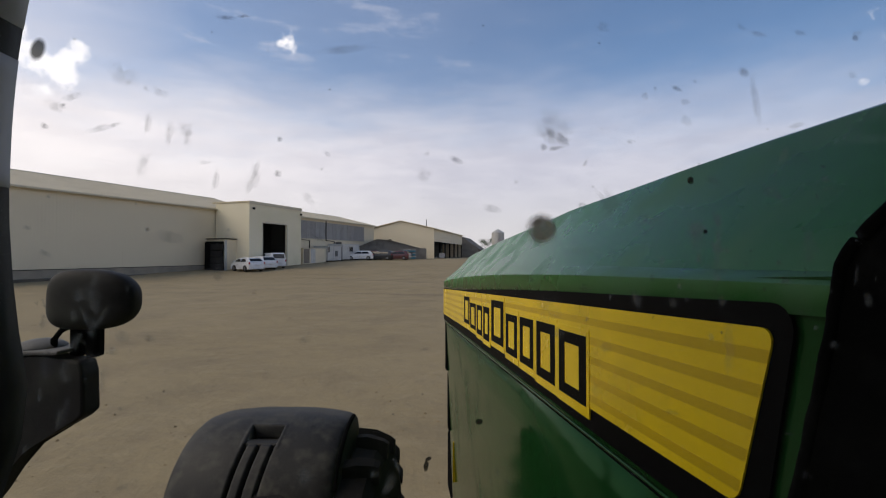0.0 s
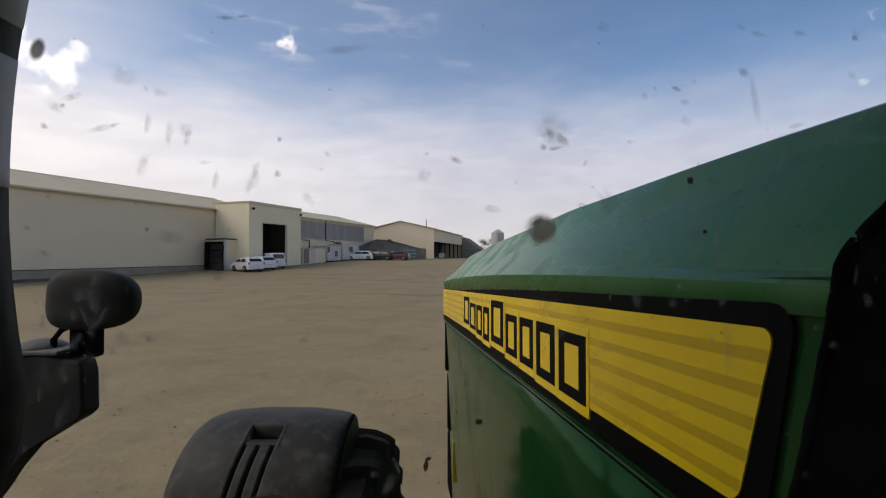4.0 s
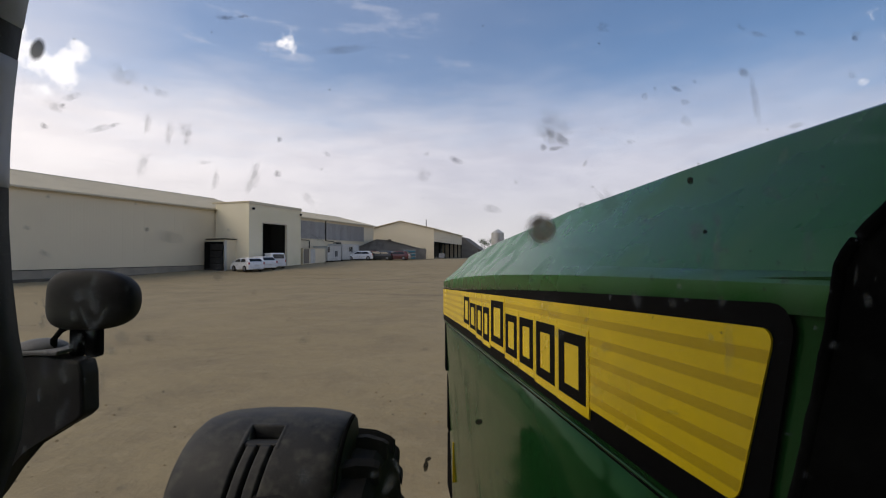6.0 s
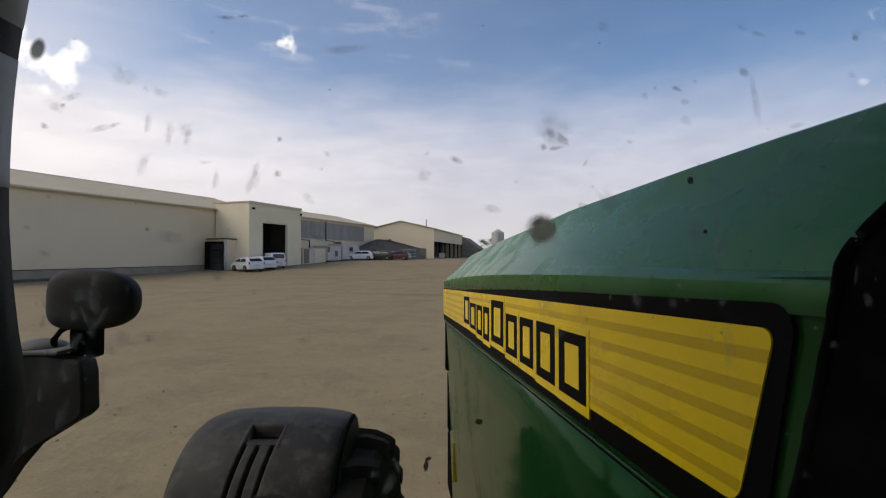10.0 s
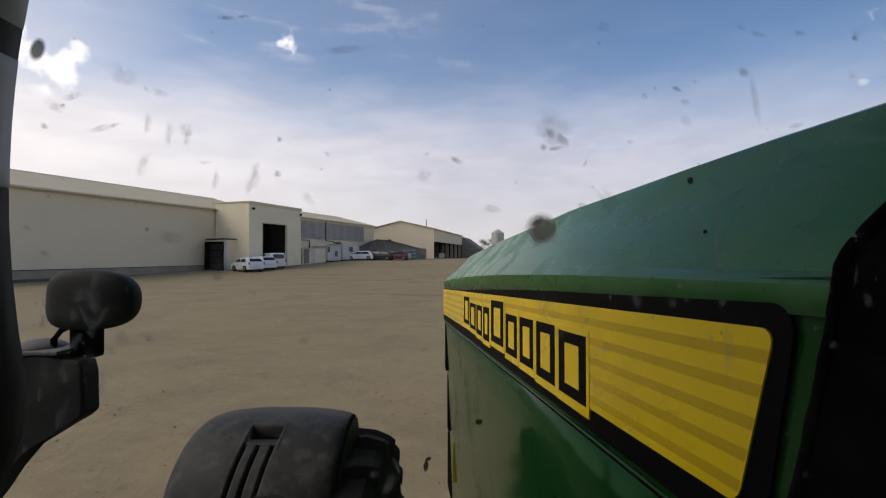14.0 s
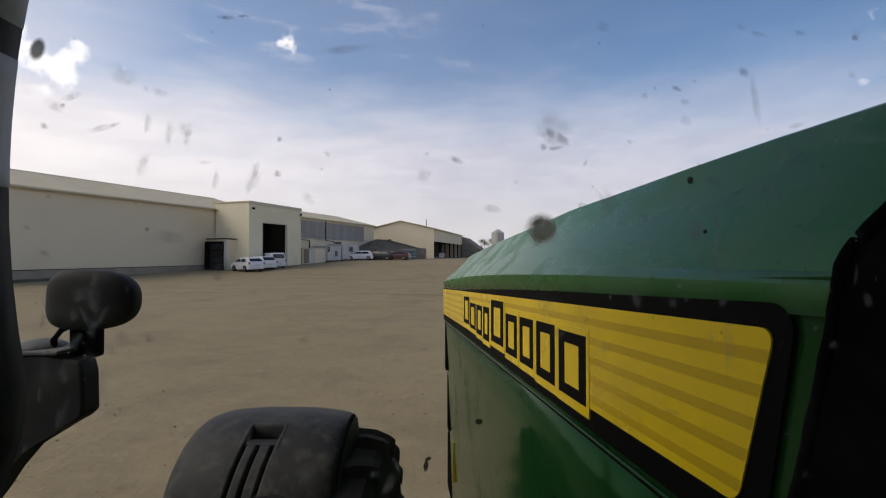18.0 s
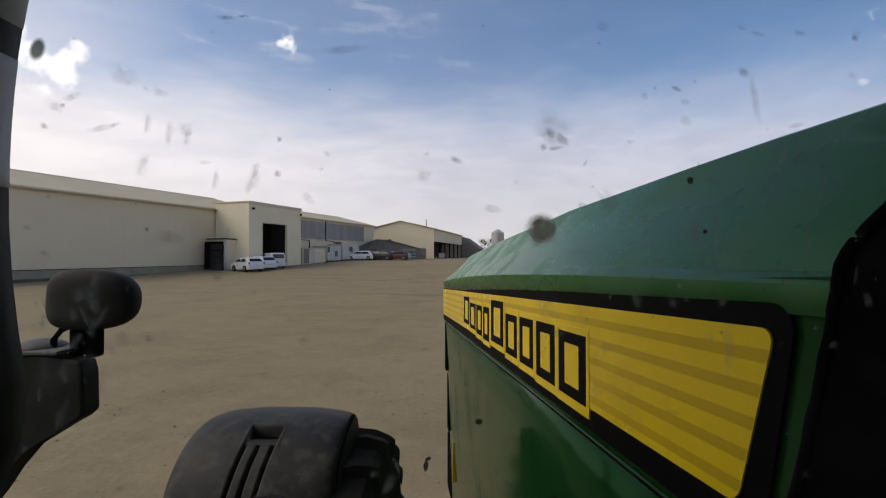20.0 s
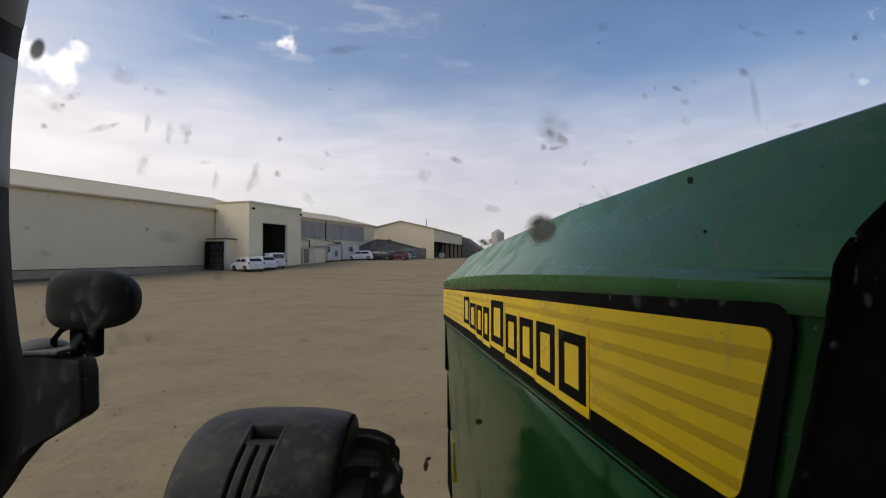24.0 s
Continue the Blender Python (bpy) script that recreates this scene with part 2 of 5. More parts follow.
ORANGE = material("rusty_orange_panel", (0.42, 0.13, 0.05), 0.7, var=0.15, scale=1, bump=0.15, dirt=(0.2, 0.09, 0.05), dirt_amount=0.5)
TEAL = material("teal_paint", (0.02, 0.19, 0.20), 0.45, var=0.12, dirt=(0.13, 0.13, 0.11), dirt_amount=0.4)
WOOD = material("pallet_wood", (0.42, 0.27, 0.13), 0.8, var=0.2, scale=5, bump=0.3, spread=0.4)
CAR_WHITE = material("white_car_paint", (0.72, 0.72, 0.72), 0.25, var=0.03, coat=0.6, bump=0.0)
CAR_RED = material("red_car_paint", (0.075, 0.009, 0.011), 0.3, var=0.05, coat=0.6, bump=0.0)
CAR_BLACK = material("black_car_paint", (0.014, 0.015, 0.018), 0.28, var=0.05, coat=0.6, bump=0.0)
CAR_SILVER = material("silver_car_paint", (0.34, 0.35, 0.37), 0.3, 0.5, var=0.05, coat=0.6, bump=0.0)
CAR_GLASS = material("dark_car_window", (0.012, 0.014, 0.016), 0.06, var=0.05, bump=0.0)
TAIL = material("red_lamp_lens", (0.35, 0.012, 0.012), 0.2, bump=0.0)
LENS = material("clear_lamp_lens", (0.6, 0.6, 0.62), 0.12, bump=0.0)
BARK = material("bark", (0.085, 0.068, 0.052), 0.95, var=0.25, scale=6, bump=0.4)
TWIG = material("twig", (0.10, 0.075, 0.055), 0.9, var=0.2)
LEAF = material("leaf", (0.045, 0.075, 0.022), 0.7, var=0.35, scale=2.5)
GRASS = material("grass_blade", (0.085, 0.15, 0.03), 0.75, var=0.3, scale=1.2)
STONE = material("rough_stone", (0.30, 0.29, 0.27), 0.9, var=0.2, scale=5, bump=0.4, spread=0.4)
CLOD = material("earth_clod", (0.25, 0.185, 0.10), 0.95, var=0.3, scale=3, spec=0.1)
BLUE = material("blue_crate", (0.05, 0.20, 0.26), 0.5, var=0.1)
SCREEN_GLASS = glass("windscreen_glass", 0.011)
TINTED = glass("tinted_pane", 0.05, tint=(0.52, 0.56, 0.54))
MUD_DARK = smear("dark_dried_mud", (0.030, 0.026, 0.020), 0.92, 0.55)
MUD_BROWN = smear("brown_dried_mud", (0.46, 0.40, 0.31), 0.9, 0.45, 0.25)
MUD_GREY = smear("grey_dried_mud", (0.17, 0.16, 0.16), 0.46, 0.0, 0.5)
MUD_THIN = smear("thin_grey_film", (0.40, 0.39, 0.40), 0.17, 0.0, 0.8)
MUD_PALE = smear("pale_dried_splash", (0.50, 0.50, 0.47), 0.26, 0.0, 0.9)
MUD_FAINT = smear("faint_grey_smear", (0.24, 0.23, 0.24), 0.24, 0.0, 0.7)
MUD_GREEN = smear("olive_dried_mud", (0.06, 0.065, 0.04), 0.9)


def ground_material():
    """Compacted yard gravel: pale dust, damp darker patches, stones, wheel marks, and grass where the land is not driven on."""
    m = bpy.data.materials.new("yard_gravel")
    m.use_nodes = True
    n, l = m.node_tree.nodes, m.node_tree.links
    b = n["Principled BSDF"]
    b.inputs["Roughness"].default_value = 0.92
    co = n.new("ShaderNodeTexCoord").outputs["Object"]

    def tex(s, d=6.0, r=0.6):
        t = n.new("ShaderNodeTexNoise")
        t.inputs["Scale"].default_value, t.inputs["Detail"].default_value, t.inputs["Roughness"].default_value = s, d, r
        l.new(co, t.inputs["Vector"])
        return t.outputs[0]

    def rng(v, a, c, lo, hi):
        t = n.new("ShaderNodeMapRange")
        l.new(v, t.inputs[0])
        for i, q in enumerate((a, c, lo, hi)):
            t.inputs[i + 1].default_value = q
        return t.outputs[0]

    def mix(f, a, c):
        t = n.new("ShaderNodeMix")
        t.data_type = "RGBA"
        l.new(f, t.inputs[0])
        for i, v in ((6, a), (7, c)):
            if isinstance(v, tuple):
                t.inputs[i].default_value = (*v, 1)
            else:
                l.new(v, t.inputs[i])
        return t.outputs[2]

    col = mix(rng(tex(0.09), 0.3, 0.7, 0, 1), (0.270, 0.203, 0.096), (0.328, 0.256, 0.136))
    col = mix(rng(tex(0.45, 8.0, 0.7), 0.46, 0.66, 0, 0.55), col, (0.182, 0.139, 0.076))
    col = mix(rng(tex(1.3, 6.0, 0.65), 0.52, 0.70, 0, 0.35), col, (0.175, 0.134, 0.078))
    col = mix(rng(tex(3.5), 0.5, 0.75, 0, 0.5), col, (0.356, 0.282, 0.159))
    col = mix(rng(tex(26.0, 3.0), 0.55, 0.75, 0, 0.5), col, (0.141, 0.107, 0.057))
    mask = n.new("ShaderNodeVertexColor")
    mask.layer_name = "land"
    sp = n.new("ShaderNodeSeparateColor")
    l.new(mask.outputs[0], sp.inputs[0])
    grass = mix(rng(tex(0.5), 0.3, 0.7, 0, 1), (0.060, 0.105, 0.022), (0.10, 0.15, 0.035))
    col = mix(rng(sp.outputs[0], 0, 1, 0, 1), col, grass)
    col = mix(rng(sp.outputs[1], 0, 0.8, 0, 0.9), col, (0.105, 0.078, 0.049))
    l.new(col, b.inputs["Base Color"])
    bp = n.new("ShaderNodeBump")
    bp.inputs["Strength"].default_value, bp.inputs["Distance"].default_value = 0.6, 0.06
    l.new(tex(4.5, 7.0, 0.6), bp.inputs["Height"])
    l.new(bp.outputs[0], b.inputs["Normal"])
    return m


GROUND = ground_material()
ASPHALT = material("worn_asphalt", (0.15, 0.145, 0.14), 0.9, var=0.12, scale=0.6, fine=60, bump=0.3, dirt=(0.20, 0.18, 0.15), dirt_amount=0.5, dirt_scale=0.4)
WATER = material("muddy_water", (0.16, 0.145, 0.12), 0.04, var=0.05, bump=0.0)

# ---------------------------------------------------------------- mesh helpers


def mesh_object(name, bm, mat, parent=None, label="", smooth=False, m=None):
    bmesh.ops.recalc_face_normals(bm, faces=bm.faces)
    me = bpy.data.meshes.new(name)
    bm.to_mesh(me)
    bm.free()
    if smooth:
        for p in me.polygons:
            p.use_smooth = True
    me.materials.append(mat)
    ob = new(name, me)
    if parent is not None:
        ob.parent = parent
    if m is not None:
        ob.matrix_basis = m
    if label:
        ob["label"] = label
    return ob


def part(name, bm, mat, parent, label="", smooth=False, m=None):
    return mesh_object(name, bm, mat, parent, label, smooth, m)


def thing(name, m, label, category, group="", kind=""):
    return tagged(root_at(name, m), label, category, group, kind)


def root_at(name, m):
    ob = new(name)
    ob.empty_display_size = 0.2
    ob.matrix_basis = m
    return ob


def box(x0, x1, y0, y1, z0, z1, bevel=0.0, bm=None):
    bm = bm or bmesh.new()
    made = bmesh.ops.create_cube(bm, size=1.0)["verts"]
    for v in made:
        v.co = Vector((x0 + (v.co.x + 0.5) * (x1 - x0), y0 + (v.co.y + 0.5) * (y1 - y0), z0 + (v.co.z + 0.5) * (z1 - z0)))
    if bevel:
        edges = {e for v in made for e in v.link_edges}
        bmesh.ops.bevel(bm, geom=list(edges), offset=bevel, segments=2, affect="EDGES", profile=0.5)
    return bm


def prism(points, axis, a, b, bevel=0.0, bm=None):
    """A flat outline (two coordinates a point) drawn out along an axis from a to b."""
    bm = bm or bmesh.new()

    def at(p, k):
        return {"x": (k, p[0], p[1]), "y": (p[0], k, p[1]), "z": (p[0], p[1], k)}[axis]
    lo = [bm.verts.new(at(p, a)) for p in points]
    hi = [bm.verts.new(at(p, b)) for p in points]
    faces = [bm.faces.new(lo), bm.faces.new(hi[::-1])]
    for i in range(len(points)):
        j = (i + 1) % len(points)
        faces.append(bm.faces.new((lo[i], hi[i], hi[j], lo[j])))
    if bevel:
        bmesh.ops.bevel(bm, geom=bm.edges[:], offset=bevel, segments=2, affect="EDGES", profile=0.5)
    return bm


def tube(points, radius, sides=8, bm=None, taper=1.0):
    bm = bm or bmesh.new()
    pts = [Vector(p) for p in points]
    rings = []
    for i, p in enumerate(pts):
        t = (pts[min(i + 1, len(pts) - 1)] - pts[max(i - 1, 0)]).normalized()
        side = t.orthogonal().normalized()
        other = t.cross(side)
        r = radius * (1 + (taper - 1) * i / max(1, len(pts) - 1))
        rings.append([bm.verts.new(p + r * (side * math.cos(2 * math.pi * k / sides) + other * math.sin(2 * math.pi * k / sides))) for k in range(sides)])
    for a, b in zip(rings, rings[1:]):
        for k in range(sides):
            bm.faces.new((a[k], a[(k + 1) % sides], b[(k + 1) % sides], b[k]))
    bm.faces.new(rings[0][::-1])
    bm.faces.new(rings[-1])
    return bm


def lathe(profile, axis="x", sides=32, bm=None, centre=(0, 0, 0)):
    """A profile of (radius, along) turned round an axis."""
    bm = bm or bmesh.new()
    rings = []
    for r, a in profile:
        ring = []
        for k in range(sides):
            c, s = r * math.cos(2 * math.pi * k / sides), r * math.sin(2 * math.pi * k / sides)
            p = {"x": (a, c, s), "y": (c, a, s), "z": (c, s, a)}[axis]
            ring.append(bm.verts.new(Vector(p) + Vector(centre)))
        rings.append(ring)
    for a, b in zip(rings, rings[1:]):
        for k in range(sides):
            bm.faces.new((a[k], a[(k + 1) % sides], b[(k + 1) % sides], b[k]))
    bm.faces.new(rings[0][::-1])
    bm.faces.new(rings[-1])
    return bm


# ---------------------------------------------------------------- ground, road, fields
ROAD_LINE = [(-24.0, -150.0), (-19.5, -100.0), (-16.5, -75.0), (-14.9, -60.0), (-14.3, -50.0), (-15.2, -42.0), (-17.8, -33.0),
             (-22.5, -22.0), (-30.0, -11.0), (-42.0, 0.0), (-70.0, 16.0)]
# puddles: place, half sizes, turn
PUDDLES = [(-10.65, -19.6, 0.95, 0.34, 4), (-8.95, -16.9, 1.15, 0.30, 8), (-7.55, -19.2, 0.80, 0.26, 6), (-6.15, -16.8, 0.85, 0.24, 12), (-4.85, -14.0, 0.70, 0.20, 20), (-6.9, -14.9, 0.40, 0.14, 10)]


def lane_x(y):
    """Where the lane's middle lies at a given y."""
    return float(np.interp(y, [p[1] for p in ROAD_LINE], [p[0] for p in ROAD_LINE]))


def line_distance(x, y, line):
    best = 1e9
    for (ax, ay), (bx, by) in zip(line, line[1:]):
        dx, dy = bx - ax, by - ay
        t = max(0.0, min(1.0, ((x - ax) * dx + (y - ay) * dy) / (dx * dx + dy * dy)))
        best = min(best, math.hypot(x - ax - t * dx, y - ay - t * dy))
    return best


def step(a, b, v):
    t = max(0.0, min(1.0, (v - a) / (b - a)))
    return t * t * (3 - 2 * t)


def rise(x, y):
    """The yard climbs gently towards the far barns."""
    return 1.25 * step(40, 84, y)


def heap(x, y):
    """The low bank of earth between the road and the yard."""
    u, v = (x + 16.5) * 0.90 - (y + 15.5) * 0.43, (x + 16.5) * 0.43 + (y + 15.5) * 0.90
    return 0.8 * math.exp(-(u / 5.0) ** 2 - (v / 2.0) ** 2)


def dish(x, y):
    """The shallow hollows in which water stands."""
    d = 0.0
    for px, py, rx, ry, turn in PUDDLES:
        if abs(x - px) < 2.5 and abs(y - py) < 2.5:
            c, s = math.cos(radians(turn)), math.sin(radians(turn))
            u, v = ((x - px) * c + (y - py) * s) / (rx * 1.35), (-(x - px) * s + (y - py) * c) / (ry * 1.5)
            d = max(d, 0.07 * math.exp(-(u * u + v * v)))
    return d


# wheel tracks that cross the yard
TRACKS = [[(-3.7 + 0.5 * k, 30.45 - 0.02 * k) for k in range(0, 7)], [(-6.8 + 0.5 * k, 31.6 - 0.10 * k) for k in range(0, 6)],
          [(-11.0, 45.9), (-6.9, 45.2), (-5.0, 44.7), (-3.5, 44.0), (-2.2, 43.3), (-0.9, 42.4), (0.0, 41.4), (0.7, 40.5), (1.2, 39.4)],
          [(-9.5, 44.2), (-5.8, 43.3), (-4.6, 42.8), (-3.4, 42.1), (-2.3, 41.2), (-1.3, 40.1), (-0.6, 39.2), (-0.2, 38.2)]]


def ground_height(x, y):
    z = rise(x, y) + heap(x, y) - dish(x, y)
    if -110 < y < -8:
        z -= 0.35 * math.exp(-((x - lane_x(y) + 4.2) / 0.8) ** 2)      # ditch beside the lane
    if -60 < x < 60 and -60 < y < 60:
        z += 0.035 * (noise.noise((x * 0.22, y * 0.22, 0)) + 0.5 * noise.noise((x * 0.7, y * 0.7, 3)))
        if -20 < x < 6 and 5 < y < 47:
            z += 0.03 * noise.noise((x * 0.9, y * 0.9, 17)) + 0.016 * noise.noise((x * 2.6, y * 2.6, 7))
    return z


def spaced(lo, hi, near, far, a, b):
    """Grid lines that are close between a and b and wide outside."""
    v = [a]
    while v[-1] < b:
        v.append(v[-1] + near)
    s = near
    while v[-1] < hi:
        s = min(far, s * 1.35)
        v.append(v[-1] + s)
    s, low = near, [a]
    while low[-1] > lo:
        s = min(far, s * 1.35)
        low.append(low[-1] - s)
    return low[:0:-1] + v


def build_ground():
    xs, ys = spaced(-2500, 2500, 0.22, 400, -19, 3), spaced(-2500, 2500, 0.22, 400, -22, 47)
    verts, cols = [], []
    for y in ys:
        for x in xs:
            z = ground_height(x, y)
            track = 0.0
            if -20 < x < 6 and 5 < y < 47:
                d = min(line_distance(x, y, t) for t in TRACKS)
                track = max(0.0, 1 - d / 0.32) * (0.55 + 0.45 * noise.noise((x * 1.3, y * 1.3, 11)))
                z -= 0.03 * track
            verts.append((x, y, z))
            yard = step(-58, -46, y) * step(48, 40, abs(x - 8)) * (1 if y < 150 else 0)
            grass = 1 - yard
            grass = max(grass, min(1.0, 1.6 * heap(x, y)), step(-30, -36, x) * step(33, 26, y), step(lane_x(y) - 1.5, lane_x(y) - 2.1, x) * step(12, 2, y))
            grass = max(0.0, min(1.0, grass + 0.35 * noise.noise((x * 0.3, y * 0.3, 5)) * (grass > 0.02)))
            cols.append((grass, max(0.0, track), 0, 1))
    w = len(xs)
    faces = [(r * w + c, r * w + c + 1, (r + 1) * w + c + 1, (r + 1) * w + c) for r in range(len(ys) - 1) for c in range(w - 1)]
    me = bpy.data.meshes.new("ground")
    me.from_pydata(verts, [], faces)
    layer = me.color_attributes.new("land", "FLOAT_COLOR", "POINT")
    layer.data.foreach_set("color", np.array(cols, dtype=np.float32).ravel())
    for p in me.polygons:
        p.use_smooth = True
    me.materials.append(GROUND)
    return tagged(new("ground", me), "pale brown compacted gravel yard with wheel tracks and grassy margins", "ground", kind="structure")


build_ground()


def build_road():
    bm = bmesh.new()
    pts = []
    for (a, b) in zip(ROAD_LINE, ROAD_LINE[1:]):
        for k in range(10):
            pts.append((Vector(a).lerp(Vector(b), k / 10)))
    for _ in range(6):
        pts = [pts[0]] + [(pts[i - 1] + 2 * pts[i] + pts[i + 1]) / 4 for i in range(1, len(pts) - 1)] + [pts[-1]]
    rows = []
    for i, p in enumerate(pts):
        t = (pts[min(i + 1, len(pts) - 1)] - pts[max(i - 1, 0)]).normalized()
        nrm = Vector((t.y, -t.x))
        row = []
        for k, z in ((-1.75, -0.02), (-1.7, 0.09), (-0.8, 0.12), (0, 0.13), (0.8, 0.12), (1.7, 0.09), (1.75, -0.02)):
            q = p + nrm * (k + 0.05 * noise.noise((p.x, p.y, k)))
            row.append(bm.verts.new((q.x, q.y, z)))
        rows.append(row)
    for a, b in zip(rows, rows[1:]):
        for k in range(6):
            bm.faces.new((a[k], a[k + 1], b[k + 1], b[k]))
    ob = mesh_object("road", bm, ASPHALT, smooth=True)
    return tagged(ob, "narrow grey worn asphalt lane bending past the yard", "road", kind="structure")


build_road()


def puddle(x, y, rx, ry, turn, seed):
    bm = bmesh.new()
    n = 40
    vs = []
    for k in range(n):
        a = 2 * math.pi * k / n
        r = 1 + 0.35 * noise.noise((math.cos(a) * 1.5 + seed, math.sin(a) * 1.5, seed))
        vs.append(bm.verts.new((rx * r * math.cos(a), ry * r * math.sin(a), 0)))
    bm.faces.new(vs)
    ob = mesh_object("puddle", bm, WATER, m=pose(x, y, ground_height(x, y) + 0.045, 0, 0, turn))
    return tagged(ob, "shallow muddy puddle lying on the gravel yard", "puddle", "puddles in the yard")


for i, spec in enumerate(PUDDLES):
    puddle(*spec, i * 3.7)

# ---------------------------------------------------------------- the tractor that carries the camera
# Local axes of the tractor: x to its right, y ahead, z up; the origin is on the ground below the camera.
TRACTOR_TURN = 5.8
SEAT = pose(*EYE, PITCH, 0, YAW) @ pose(0, 0, 2.05, 90.98, 0, 0).inverted()
tractor = thing("tractor", SEAT @ pose(0, 0, 0, 0, 0, TRACTOR_TURN), "green farm tractor with a yellow striped bonnet on the gravel yard", "tractor")
SIDE, MID = 0.2525, 0.62          # left face of the bonnet, its centre line
REAR = 0.245                      # back edge of the bonnet


def slope(y):
    """The fall of the bonnet's lines towards the nose."""
    return -0.0567 * (y - 0.29)


def nose_pull(y):
    """How far the flanks turn in towards the nose."""
    return 0.05 * max(0.0, min(1.0, (y - 2.45) / 0.11)) ** 2


def stripe_top(y):
    return 2.0 + slope(y)


def build_bonnet():
    # upper shell: crease, shoulder and crown, lofted from the cab to the nose
    bm = bmesh.new()
    rows = []
    ys = [REAR - 0.035, REAR, 0.33, 0.45, 0.6, 0.8, 1.0, 1.2, 1.4, 1.6, 1.8, 2.0, 2.15, 2.25, 2.33, 2.40, 2.46, 2.50, 2.53, 2.55]
    for y in ys:
        nose = step(2.46, 2.62, y)
        crest = 2.178 - 0.022 * step(0.3, 1.2, y) * 1.0 - 0.055 * max(0.0, y - 1.0) - 0.010 * max(0, y - 1.0) ** 2 - 0.12 * nose
        crease = 2.036 - 0.018 * (y - 0.25) - 0.0155 * (y - 0.25) ** 2
        soft_line = crease + 0.005 + 0.012 * step(0.25, 1.0, y)
        pull = nose_pull(y)
        over = 0.10 * step(2.44, 2.62, y)
        top = stripe_top(y) + 0.012
        half = [(SIDE + pull, top), (SIDE + 0.001 + pull + 0.2 * over, crease - 0.003), (SIDE + 0.004 + pull + 0.3 * over, crease), (SIDE + 0.019 + pull + 0.4 * over, soft_line),
                (SIDE + 0.05 + pull + 0.7 * over, crease + 0.040 * (crest - crease) / 0.13), (SIDE + 0.095 + pull + 0.9 * over, crease + 0.080 * (crest - crease) / 0.13),
                (SIDE + 0.122 + pull + over, crest - 0.022), (SIDE + 0.135 + pull + over, crest - 0.006), (SIDE + 0.15 + pull + over, crest), (SIDE + 0.24 + pull + 0.5 * over, crest + 0.008), (MID, crest + 0.012)]
        full = half + [(2 * MID - x, z) for x, z in half[-2::-1]]
        rows.append([bm.verts.new((x, y, z)) for x, z in full])
    for a, b in zip(rows, rows[1:]):
        for k in range(len(a) - 1):
            bm.faces.new((a[k], b[k], b[k + 1], a[k + 1]))
    for a, b in zip(rows, rows[1:]):
        for k in (1, 3, 7, len(a) - 2, len(a) - 4, len(a) - 8):
            edge = bm.edges.get((a[k], b[k]))
            if edge:
                edge.smooth = False
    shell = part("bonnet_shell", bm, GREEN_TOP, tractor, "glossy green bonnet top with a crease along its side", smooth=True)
    shell.modifiers.new("thickness", "SOLIDIFY").thickness = 0.006
    # flanks below the stripe with a rounded front corner
    for side, name in ((1, "side_panel"), (-1, "side_panel")):
        bm = bmesh.new()
        prof = [(SIDE + 0.012, REAR + 0.015), (SIDE + 0.012, 1.0), (SIDE + 0.012, 1.8), (SIDE + 0.011, 2.2), (SIDE + 0.010, 2.40), (SIDE + 0.012, 2.47), (SIDE + 0.030, 2.52),
                (SIDE + 0.07, 2.545), (SIDE + 0.13, 2.558), (MID, 2.565)]
        rows = []
        for x, y in prof:
            row = []
            for k in range(9):
                f = k / 8
                top = stripe_top(min(y, 2.5)) - 0.150
                z = top + (0.70 - top) * f
                bulge = 0.04 * f
                back = 0.045 * step(0.0, 1.0, f) if y < 0.5 else 0
                row.append(bm.verts.new((x + bulge, y + back, z)))
            rows.append(row)
        if side < 0:
            for r in rows:
                for v in r:
                    v.co.x = 2 * MID - v.co.x
        for a, b in zip(rows, rows[1:]):
            for k in range(8):
                bm.faces.new((a[k], b[k], b[k + 1], a[k + 1]))
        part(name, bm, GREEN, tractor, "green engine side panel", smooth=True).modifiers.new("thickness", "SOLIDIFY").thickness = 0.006


